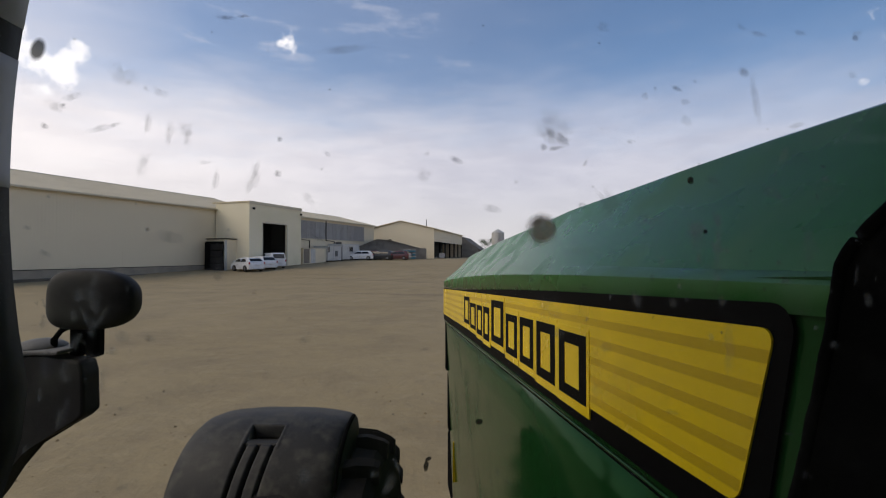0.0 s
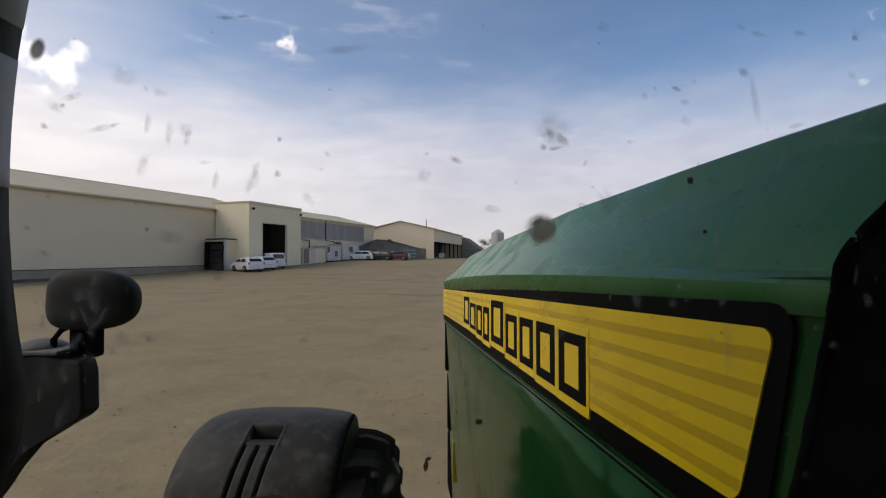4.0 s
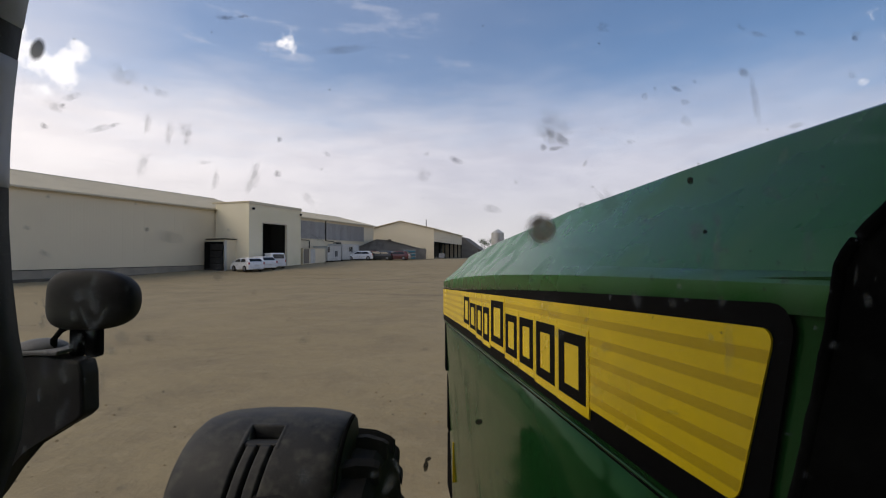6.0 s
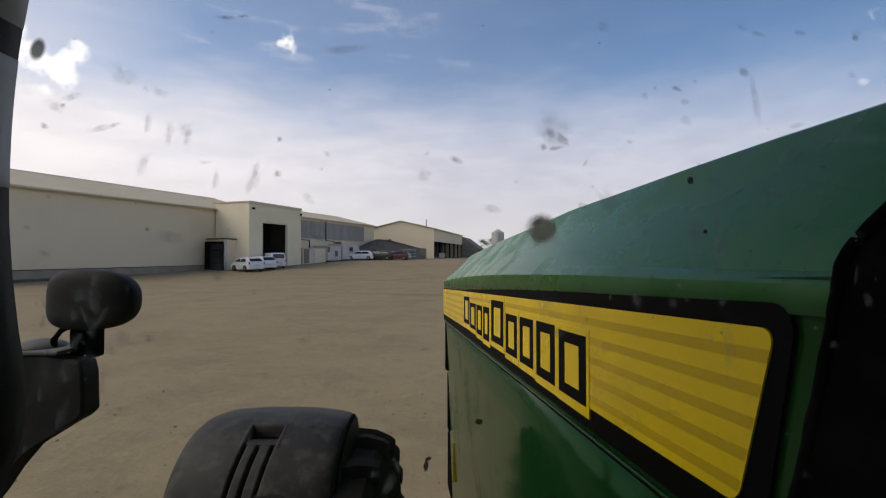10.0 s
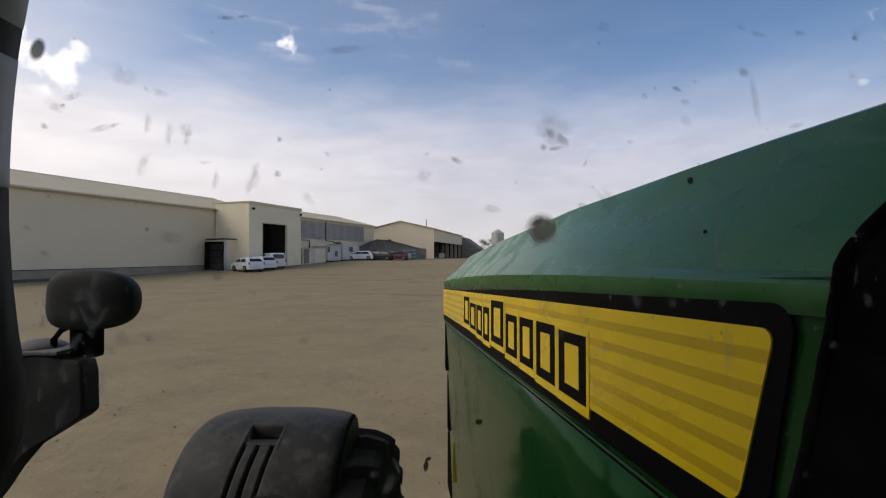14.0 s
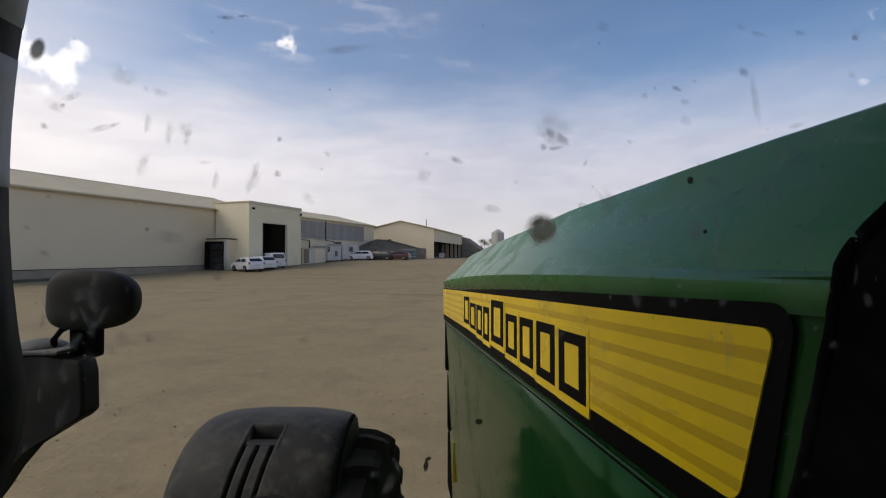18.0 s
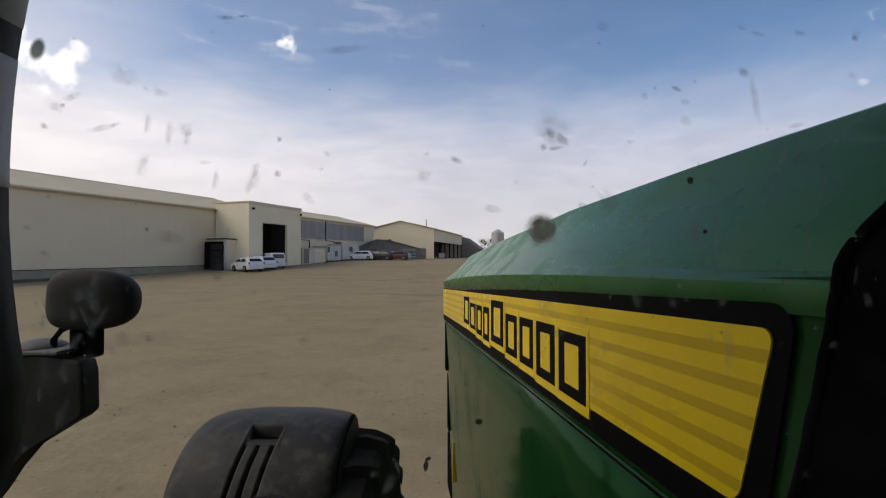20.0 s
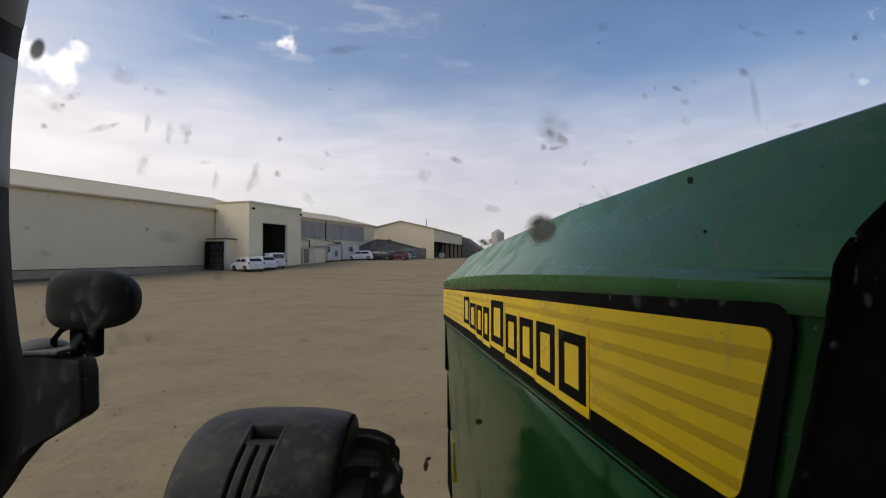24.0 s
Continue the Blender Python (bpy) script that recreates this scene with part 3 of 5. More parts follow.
def flank_strip(y0, y1, low, high, depth, r0=0.0, r1=0.0, lean=0.0, cuts=30, thick=0.0022, thin=0.0):
    """A strip on the bonnet's left face between two offsets from the stripe's top line; lean moves its lower rear end ahead. Rounded ends."""
    bm = bmesh.new()
    h = high - low
    levels = [low + h * (0.5 - 0.5 * math.cos(math.pi * k / 20)) for k in range(21)]
    rows = []
    for z in levels:
        f = (high - z) / h
        start = y0 + lean * f
        d_hi, d_lo = high - z, z - low
        if r0 and d_hi < r0:
            start += r0 - math.sqrt(max(0, r0 * r0 - (r0 - d_hi) ** 2))
        if r0 and d_lo < r0:
            start += r0 - math.sqrt(max(0, r0 * r0 - (r0 - d_lo) ** 2))
        stop = y1
        if r1 and d_hi < r1:
            stop -= r1 - math.sqrt(max(0, r1 * r1 - (r1 - d_hi) ** 2))
        if r1 and d_lo < r1:
            stop -= r1 - math.sqrt(max(0, r1 * r1 - (r1 - d_lo) ** 2))
        row = []
        for k in range(cuts + 1):
            y = start + (stop - start) * k / cuts
            zz = z - thin * step(0.7, 2.1, y) * (z - low) / h
            row.append(bm.verts.new((SIDE - depth + nose_pull(y), y, 2.0 + slope(y) + zz)))
        rows.append(row)
    for a, b in zip(rows, rows[1:]):
        for k in range(cuts):
            bm.faces.new((a[k], a[k + 1], b[k + 1], b[k]))
    geo = bmesh.ops.extrude_face_region(bm, geom=bm.faces[:])
    for v in geo["geom"]:
        if isinstance(v, bmesh.types.BMVert):
            v.co.x += thick
    return bm


def build_stripe():
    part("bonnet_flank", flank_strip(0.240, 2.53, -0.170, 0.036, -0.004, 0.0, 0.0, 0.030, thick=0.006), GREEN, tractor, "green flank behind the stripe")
    part("stripe_surround", flank_strip(0.266, 2.545, -0.160, 0.019, 0.0, 0.022, 0.03, 0.034, cuts=60, thin=0.014), INK, tractor, "black border round the yellow stripe")
    stripe = part("yellow_stripe", flank_strip(0.2828, 2.545, -0.131, 0.0015, 0.0016, 0.012, 0.03, 0.036, cuts=60), YELLOW, tractor, "bright yellow stripe with darker bands")
    for k in range(5):
        z = -0.0135 - 0.0247 * k
        part("decal_band", flank_strip(0.2836 + 0.036 * -z / 0.129, 2.44, z - 0.0095, z, 0.0018, 0.0, 0.0, 0.0027, thick=0.0012), AMBER, stripe)
    # plain hollow blocks where the maker's name stands, on a yellow backing that hangs below the stripe
    slots = [(1.565, 1.690, -0.016, -0.112, 0.20), (1.438, 1.550, -0.034, -0.118, 0.21), (1.328, 1.422, -0.035, -0.124, 0.23), (1.226, 1.312, -0.035, -0.128, 0.25), (1.060, 1.198, -0.012, -0.119, 0.22),
             (0.938, 1.036, -0.037, -0.126, 0.235), (0.824, 0.916, -0.036, -0.127, 0.235), (0.708, 0.804, -0.035, -0.131, 0.235), (0.588, 0.690, -0.039, -0.132, 0.235)]
    for a, b, hi, lo, stroke in slots:
        part("name_backing", flank_strip(a - 0.009, b + 0.009, lo - 0.014, hi + 0.009, 0.0025, cuts=4), YELLOW, stripe)
        w, h = (b - a) * stroke, (hi - lo) * stroke * 0.75
        for y0, y1, z0, z1 in ((a, a + w, lo, hi), (b - w, b, lo, hi), (a + w + 0.0004, b - w - 0.0004, lo, lo + h), (a + w + 0.0004, b - w - 0.0004, hi - h, hi)):
            part("name_bar", flank_strip(y0, y1, z0, z1, 0.0030, cuts=3), INK, stripe)


build_bonnet()
build_stripe()
part("panel_bead", tube([(SIDE - 0.001 + nose_pull(y), y, stripe_top(y) - 0.168) for y in (0.30, 0.45, 0.7, 1.0, 1.4, 1.8, 2.2, 2.4)], 0.0022, 6), GREEN, tractor, "rolled edge of the side panel", smooth=True)
part("panel_gap", tube([(SIDE + 0.003 + nose_pull(y), y, stripe_top(y) - 0.1745) for y in (0.30, 0.45, 0.7, 1.0, 1.4, 1.8, 2.2, 2.4)], 0.0018, 6), DULL, tractor, smooth=True)

# black vent slots in the front corner
for z0, z1, x in ((1.44, 1.70, 0.024), (1.12, 1.42, 0.036)):
    part("vent", box(SIDE + x - 0.012, SIDE + x + 0.03, 2.45, 2.50, z0, z1, 0.006), DULL, tractor, "narrow black air vent")
# a reflector strip low on the corner
part("reflector", box(SIDE + 0.030, SIDE + 0.05, 2.30, 2.306, 0.92, 1.12), AMBER, tractor)
# grille, chassis and cowl
part("front_grille", box(SIDE + 0.14, 2 * MID - SIDE - 0.14, 2.568, 2.59, 0.9, 1.72, 0.01), DULL, tractor, "black mesh nose grille")
for x in (SIDE + 0.19, 2 * MID - SIDE - 0.19):
    part("headlight", box(x - 0.06, x + 0.06, 2.57, 2.60, 1.55, 1.66, 0.012), LENS, tractor)
part("chassis", box(MID - 0.24, MID + 0.24, -1.6, 2.5, 0.62, 1.0, 0.03), DULL, tractor)
part("front_axle", box(-0.05, 2 * MID + 0.05, 1.5, 1.72, 0.62, 0.84, 0.03), STEEL, tractor)
part("front_weight", box(MID - 0.3, MID + 0.3, 2.60, 2.90, 0.6, 0.98, 0.03), DULL, tractor)
bm = prism([(0.0, 1.0), (0.40, 1.0), (0.33, 1.70), (0.264, 1.899), (0.243, 1.970), (0.2323, 2.042), (0.2226, 2.0545), (0.2033, 2.0723), (0.174, 2.10), (0.0, 2.13)], "x", SIDE - 0.012, 2 * MID - SIDE + 0.012, 0.002)
part("cowl", bm, COWL, tractor, "matt black cowl between bonnet and cab")
# bulb seal round the rear of the bonnet, crusted with dust
seal = [(0.325, 1.70), (0.272, 1.85), (0.253, 1.92), (0.240, 1.975), (0.2285, 2.03), (0.226, 2.046), (0.218, 2.058), (0.199, 2.076), (0.170, 2.104), (0.115, 2.12)]
fine = []
for (ya, za), (yb, zb) in zip(seal, seal[1:]):
    fine += [(SIDE - 0.011 + 0.0010 * noise.noise((ya * 40 + k * 0.5, za * 9, 4)), ya + (yb - ya) * k / 6 + 0.0011 * noise.noise((za * 40 + k * 0.45, 3.0, 8)), za + (zb - za) * k / 6) for k in range(6)]
part("cowl_seal", tube(fine, 0.0042, 8), COWL, tractor, "dusty black rubber seal", smooth=True)


def tyre(radius, width, lugs):
    r, w = radius, width / 2
    bm = lathe([(r * 0.56, -w * 0.8), (r * 0.66, -w * 0.95), (r * 0.80, -w), (r * 0.87, -w * 0.97), (r * 0.92, -w * 0.85), (r * 0.955, -w * 0.5), (r * 0.965, 0), (r * 0.955, w * 0.5), (r * 0.92, w * 0.85), (r * 0.87, w * 0.97),
                (r * 0.80, w), (r * 0.66, w * 0.95), (r * 0.56, w * 0.8)], "x", 48)
    for k in range(lugs):
        for sgn in (-1, 1):
            a = 2 * math.pi * (k + (0.5 if sgn > 0 else 0)) / lugs
            rings = []
            for f in (0.04, 0.35, 0.70, 0.93, 1.0):
                x, mid = f * w, a - 0.17 * f
                low = r * (0.955 - 0.09 * f ** 4)
                top = r * (1.0 - 0.012 * f - 0.05 * f ** 6)
                wide, slim = 0.046, 0.030
                rings.append([bm.verts.new((sgn * x, q * math.cos(mid + h), q * math.sin(mid + h))) for q, h in ((low, -wide), (top, -slim), (top, slim), (low, wide))])
            for p, q in zip(rings, rings[1:]):
                for n in range(3):
                    bm.faces.new((p[n], p[n + 1], q[n + 1], q[n]))
            bm.faces.new(rings[0])
            bm.faces.new(rings[-1][::-1])
    bmesh.ops.recalc_face_normals(bm, faces=bm.faces[:])
    return bm


def wheel(parent, x, y, radius, width, lugs, rim_mat=RIM):
    w = part("wheel", tyre(radius, width, lugs), RUBBER, parent, "lugged black tractor tyre dusted with dry mud", m=pose(x, y, radius))
    part("rim", lathe([(0.04, -width * 0.2), (radius * 0.30, -width * 0.22), (radius * 0.5, -width * 0.1), (radius * 0.58, -width * 0.38), (radius * 0.58, width * 0.38), (radius * 0.5, width * 0.1), (0.04, width * 0.2)], "x", 32), rim_mat, w)
    return w


FRONT_WHEEL = 1.62
# the front wheels and their mudguards are steered slightly to the right about the kingpins
STEER = -7.4


def steered(x0):
    return pose(x0, 1.605, 0) @ pose(0, 0, 0, 0, 0, STEER) @ pose(-x0, -1.605, 0)


for x in (-0.272, 2 * MID + 0.272):
    w = wheel(tractor, x, FRONT_WHEEL, 0.712, 0.46, 22)
    w.matrix_basis = steered(-0.30 if x < 0 else 2 * MID + 0.30) @ pose(x, FRONT_WHEEL, 0.712)
for x in (-0.88, 2 * MID + 0.88):
    wheel(tractor, x, -1.35, 0.93, 0.52, 22)


def guard_line(s):
    """Place and outward normal on the mudguard's lengthwise curve, s metres behind its highest point."""
    r, bend, wide, top = 0.274, radians(62), 0.76, (1.605, 1.507)
    if s >= 0:
        a = min(s / r, bend)
        y, z = top[0] - r * math.sin(a), top[1] - r * (1 - math.cos(a))
        extra = max(0.0, s - r * bend)
        return y - extra * math.cos(a), z - extra * math.sin(a), -math.sin(a), math.cos(a)
    a0 = radians(8)
    a = min(-s / r, a0)
    y, z = top[0] + r * math.sin(a), top[1] - r * (1 - math.cos(a))
    more = max(0.0, -s - r * a0) / wide
    y += wide * (math.sin(a + more) - math.sin(a))
    z -= wide * (math.cos(a) - math.cos(a + more))
    return y, z, math.sin(a + more), math.cos(a + more)


def guard_sink(x, s):
    """Depth of the moulded pocket and of the three slots that run back from it."""
    def inside(v, a, b, soft=0.0025):
        return step(a - soft, a + soft, v) * step(b + soft, b - soft, v)
    pocket = inside(x, -0.447, -0.345) * inside(s, 0.081, 0.157) * (0.046 - 0.041 * step(0.083, 0.150, s))
    slots = sum(inside(x, c - 0.0075, c + 0.0075, 0.0015) for c in (-0.4415, -0.400, -0.355)) * step(0.150, 0.156, s) * 0.034
    rim = 0.0016 * inside(x, -0.456, -0.336, 0.004) * inside(s, 0.072, 0.167, 0.004)
    return max(pocket, slots) - rim


def build_fender(sign):
    """Front mudguard: a crowned moulding that rolls down behind the wheel, with a pocket and three slots."""
    prof = [(-0.674, -0.160), (-0.670, -0.10), (-0.662, -0.055), (-0.650, -0.030), (-0.632, -0.014), (-0.61, -0.006), (-0.57, 0.0), (-0.52, 0.005)]
    prof += [(-0.478 + 0.002 * k, 0.008) for k in range(76)]
    prof += [(-0.30, 0.006), (-0.25, 0.002), (-0.21, -0.003), (-0.185, -0.008), (-0.166, -0.016), (-0.157, -0.028), (-0.151, -0.06), (-0.148, -0.12)]
    lines = [-0.13 + 0.02 * k for k in range(9)] + [0.055 + 0.003 * k for k in range(108)] + [0.40, 0.44, 0.50]
    verts, faces = [], []
    for s in lines:
        y, z, ny, nz = guard_line(s)
        for x, dz in prof:
            d = dz - guard_sink(x, s) + 0.0012 * noise.noise((x * 9, s * 9, 2))
            x -= 0.11 * max(0.0, s - 0.16) * step(-0.56, -0.478, x) * step(-0.25, -0.328, x)      # the slots splay backwards
            verts.append((x if sign < 0 else 2 * MID - x, y + ny * d, z + nz * d))
    n = len(prof)
    for r in range(len(lines) - 1):
        for c in range(n - 1):
            a = r * n + c
            faces.append((a, a + 1, a + n + 1, a + n) if sign > 0 else (a, a + n, a + n + 1, a + 1))
    me = bpy.data.meshes.new("front_mudguard")
    me.from_pydata(verts, [], faces)
    bm = bmesh.new()
    bm.from_mesh(me)
    bpy.data.meshes.remove(me)
    x0 = -0.30 if sign < 0 else 2 * MID + 0.30
    guard = part("front_mudguard", bm, PLASTIC, tractor, "dusty black moulded plastic mudguard", smooth=True, m=steered(x0))
    guard.modifiers.new("thickness", "SOLIDIFY").thickness = -0.004
    # folded inner flange, its bolt and the stay from the hub
    x = -0.150 if sign < 0 else 2 * MID + 0.150
    k = 1 if sign < 0 else -1
    part("mudguard_stay", tube([(x + k * 0.03, 1.62, 0.70), (x + k * 0.035, 1.58, 1.2), (x + k * 0.02, 1.52, 1.36), (x - k * 0.06, 1.48, 1.40)], 0.022), DULL, guard, smooth=True)
    part("inner_flange", tube([(x + k * 0.004, *guard_line(s)[:2]) for s in (-0.02, 0.02, 0.08, 0.14, 0.2, 0.28)], 0.007, 8), DULL, guard, "black rubber edge strip", smooth=True)


build_fender(-1)
build_fender(1)

# cab: pillars, roof, floor, rear wall and windscreen
# Roof out of view, lowered and stretched ahead to shade the bonnet's rear.
part("cab_roof", box(-0.74, 2 * MID + 0.74, -1.75, 0.86, 2.84, 3.08, 0.06), GREEN, tractor, "green cab roof")
part("cab_lining", box(-0.64, 2 * MID + 0.64, -1.7, 0.78, 2.79, 2.836, 0.01), DULL, tractor)
part("cab_floor", box(-0.55, 2 * MID + 0.55, -1.7, 0.0, 0.98, 1.06), DULL, tractor)
part("cab_rear_wall", box(-0.55, 2 * MID + 0.55, -1.74, -1.66, 1.0, 2.0, 0.01), DULL, tractor)
for x in (-0.58, 2 * MID + 0.58):
    part("rear_pillar", tube([(x, -1.66, 1.0), (x, -1.70, 2.0), (x, -1.64, 2.80)], 0.05), DULL, tractor)
for x in (-0.80, 2 * MID + 0.80):
    part("rear_mudguard", prism([(-2.35, 1.3), (-2.2, 1.75), (-1.8, 2.05), (-1.0, 2.05), (-0.55, 1.75), (-0.55, 1.70), (-1.0, 2.0), (-1.8, 2.0), (-2.16, 1.72), (-2.3, 1.3)], "x", x - 0.33 if x < 0 else x - 0.2, x + 0.2 if x < 0 else x + 0.33), GREEN, tractor)
part("seat_base", box(MID - 0.22, MID + 0.22, -1.2, -0.75, 1.06, 1.5, 0.03), DULL, tractor)
part("seat_back", box(MID - 0.24, MID + 0.24, -1.32, -1.2, 1.45, 2.15, 0.04), DULL, tractor)
# left front pillar, bowed, with its lighter lining at the head
PIL = 0.42


def pillar_x(z):
    return -0.3247 + min(0.0225 if z < 2.1 else 0.040, 0.56 * (z - 2.118) ** 2) - 0.30 * max(0.0, min(1.93 - z, 0.25))


def pillar_piece(z0, z1, out_by, cuts):
    """A length of the left pillar, or of the cap or painted pale reflection on its inner face."""
    bm = bmesh.new()
    rows = []
    for k in range(cuts + 1):
        z = z0 + (z1 - z0) * k / cuts
        x = pillar_x(z) + 0.0008 * (out_by > 0)
        rows.append([bm.verts.new(p) for p in ((x, PIL, z), (x - 0.002, PIL - 0.02 - out_by, z), (x - 0.14, PIL - 0.03 - out_by, z), (x - 0.14, PIL + 0.03, z), (x - 0.035, PIL + 0.02, z))])
    for p, q in zip(rows, rows[1:]):
        for k in range(5):
            bm.faces.new((p[k], p[(k + 1) % 5], q[(k + 1) % 5], q[k]))
    bm.faces.new(rows[0][::-1])
    bm.faces.new(rows[-1])
    return bm


part("front_pillar", pillar_piece(1.0, 2.795, 0.0, 40), PILLAR, tractor, "black bowed cab pillar", smooth=True)
# This length is pale to show a reflection in the glass.
part("pillar_trim", pillar_piece(2.108, 2.216, 0.004, 8), PILLAR_SHEEN, tractor, "pale grey pillar length with a painted reflection", smooth=True)
part("pillar_cap", pillar_piece(2.243, 2.60, 0.004, 10), LINING, tractor, "grey pillar cap", smooth=True)
part("front_pillar", tube([(2 * MID + 0.42, 0.15, 1.0), (2 * MID + 0.46, 0.15, 2.1), (2 * MID + 0.42, 0.15, 2.795)], 0.05), DULL, tractor, "black bowed cab pillar")
# Unseen door panes, tinted to cut the light reaching the stripe.
for x in (-0.60, 2 * MID + 0.56):
    part("door_panel", box(x, x + 0.04, -1.64, 0.36, 1.06, 1.75, 0.01), DULL, tractor, "black lower door panel")
    window = part("door_window", box(x + 0.015, x + 0.022, -1.62, 0.36, 1.752, 2.788), TINTED, tractor, "tinted cab window")
part("dashboard", box(0.30, 2 * MID - 0.30, -0.42, -0.03, 1.06, 2.02, 0.04), DULL, tractor, "black dashboard")
part("rear_window", box(-0.53, 2 * MID + 0.53, -1.72, -1.714, 2.002, 2.785), TINTED, tractor, "tinted rear window")

# ---- windscreen with dried splashes
GLASS_Y = 0.165


def build_windscreen():
    root = part("windscreen", box(-0.62, 0.236, GLASS_Y, GLASS_Y + 0.004, 1.2, 2.785), SCREEN_GLASS, tractor, "dusty windscreen spattered with dried mud")
    root.visible_shadow = False
    c, s = math.cos(radians(TRACTOR_TURN)), math.sin(radians(TRACTOR_TURN))

    def spot(name, u, v, w, h, mat, turn=0.0, seed=0.0, rough=0.25):
        """A splash at a bearing u (right) and v (up), both as tangents, with its half sizes."""
        # where the sight line meets the glass
        tx, tz = u, v
        k = (GLASS_Y - 0.002) / (c - tx * s)
        x, z = k * (tx * c + s), 2.05 + k * tz
        bm = bmesh.new()
        vs = []
        for i in range(28):
            a = 2 * math.pi * i / 28
            r = 1 + rough * 2 * noise.noise((1.4 * math.cos(a) + seed, 1.4 * math.sin(a), seed))
            vs.append(bm.verts.new((r * math.cos(a), 0, r * math.sin(a))))
        bm.faces.new(vs)
        ob = part(name, bm, mat, root)
        ob.matrix_basis = Matrix.LocRotScale((x, GLASS_Y - 0.002, z), Euler((0, radians(turn), 0)), (k * w, 1, k * h))
    def mark(name, places, mat, seed, rough=0.3, grow=1.0):
        """Marks by their bearings in thousandths: right, up, half width, half height, turn."""
        for i, (u, v, w, h, t) in enumerate(places):
            spot(name, u / 1000, v / 1000, w / 1000 * grow, h / 1000 * grow, mat, t, seed + 2.3 * i, rough)
    mark("mud_splash", [(215, 60, 44, 42, 0)], MUD_BROWN, 0, 0.2)
    mark("mud_splash", [(541, 167, 10, 10, 0), (-37, -452, 7, 15, 8), (-32, -437, 9, 5, -25), (78, -357, 10, 8, 0), (572, 55, 7, 6, 10)], MUD_DARK, 4)
    mark("mud_splash", [(-891, 456, 19, 31, 14)], MUD_GREEN, 14, 0.15)
    mark("mud_splash", [(660, 405, 12, 9, 20), (905, 481, 8, 6, 15), (-358, 257, 6, 6, 0), (-362, 182, 8, 7, 10), (28, 212, 14, 6, 22), (-874, 287, 9, 6, 25), (512, 369, 12, 5, 22), (-834, 333, 6, 4, -20),
                        (-646, 60, 5, 5, 0)], MUD_GREY, 20, 0.35, 1.5)
    mark("mud_smear", [(260, 258, 20, 11, 30), (236, 270, 14, 9, 60), (220, 240, 8, 8, 0), (245, 238, 18, 5, -12), (-478, 526, 20, 5, 0), (-440, 529, 14, 4, -5)], MUD_GREY, 60, 0.5, 1.4)
    mark("mud_smear", [(-222, 455, 32, 6, -9), (684, 345, 6, 34, -8), (-752, 281, 22, 5, -20), (-722, 288, 10, 3, -25), (692, 490, 12, 4, 10), (784, 492, 10, 4, 10), (775, 288, 12, 4, -18), (-410, 192, 6, 12, 10),
                       (-417, 165, 9, 18, 25), (-498, 168, 5, 14, 10), (106, 105, 14, 6, 10), (-597, 43, 18, 9, 5), (-690, 383, 5, 3, 0), (-648, 292, 6, 14, 8), (530, 340, 8, 4, 0), (-600, 270, 7, 16, 5), (-490, -28, 12, 18, 8),
                       (-560, 262, 6, 12, 12), (-815, 350, 14, 5, -25), (-850, 330, 16, 7, 20), (240, 280, 30, 24, 20)], MUD_FAINT, 80, 0.5, 2.2)
    mark("dust_smear", [(-42, 178, 26, 20, 0), (553, 42, 34, 44, 0), (-705, 400, 50, 30, 20), (-660, 200, 20, 34, 10), (230, -110, 50, 30, 40), (620, -200, 20, 90, 0), (598, 0, 16, 110, 3), (-740, -270, 20, 50, 10),
                        (550, 60, 30, 30, 0), (720, 140, 50, 20, 30), (360, 120, 30, 50, -30), (450, 80, 50, 20, 10), (800, 20, 30, 60, 0), (-865, -240, 25, 40, 0), (-820, -330, 14, 40, 15), (300, 15, 60, 16, 5)], MUD_THIN, 120, 0.6)
    mark("dust_mark", [(-762, -96, 26, 46, -10), (-742, -128, 12, 34, 28), (-780, -130, 12, 32, -24), (-765, -160, 16, 22, 0), (-790, -85, 34, 26, 0), (-700, -172, 34, 20, 25), (-640, -178, 20, 10, 20), (-720, -205, 20, 14, 15), (-820, -265, 16, 14, 0), (-876, -300, 10, 26, 5), (-700, -330, 8, 5, 0),
                       (-300, -475, 30, 24, 0), (-118, -492, 20, 34, 28), (-100, -452, 8, 26, -22), (-150, -470, 16, 12, 0), (-420, -392, 6, 12, 20), (-280, -368, 10, 5, -15), (-335, -380, 9, 4, -20), (-235, -420, 6, 5, 0), (-512, -395, 7, 14, 30), (365, -86, 11, 10, 0), (732, 132, 8, 8, 0), (740, 120, 5, 5, 0), (600, -48, 9, 8, 0), (470, -46, 5, 5, 0),
                       (700, -70, 7, 7, 0), (250, -165, 24, 18, 30), (555, 58, 30, 30, 0), (600, 30, 9, 44, 0), (118, -465, 8, 8, 0), (190, -50, 12, 8, 0), (900, -40, 8, 30, 10)], MUD_PALE, 200, 0.5)
    rnd = random.Random(5)
    for i in range(46):
        u, v = rnd.uniform(-0.93, 0.93), rnd.uniform(-0.50, 0.53)
        w = rnd.uniform(0.008, 0.030)
        spot("dust_smear", u, v, w, w * rnd.uniform(0.25, 0.8), MUD_THIN, rnd.uniform(-60, 60), 100 + i * 1.7, 0.7)
    rnd = random.Random(15)
    for i in range(64):
        u, v = (rnd.uniform(0.30, 0.95), rnd.uniform(-0.20, 0.26)) if i % 3 else (rnd.uniform(-0.93, -0.66), rnd.uniform(-0.42, -0.05))
        r = rnd.choice((0.004, 0.006, 0.010, 0.016))
        spot("dust_mark", u, v, r, r * rnd.uniform(0.6, 2.0), MUD_PALE, rnd.uniform(-30, 30), 300 + i * 1.1, 0.4)
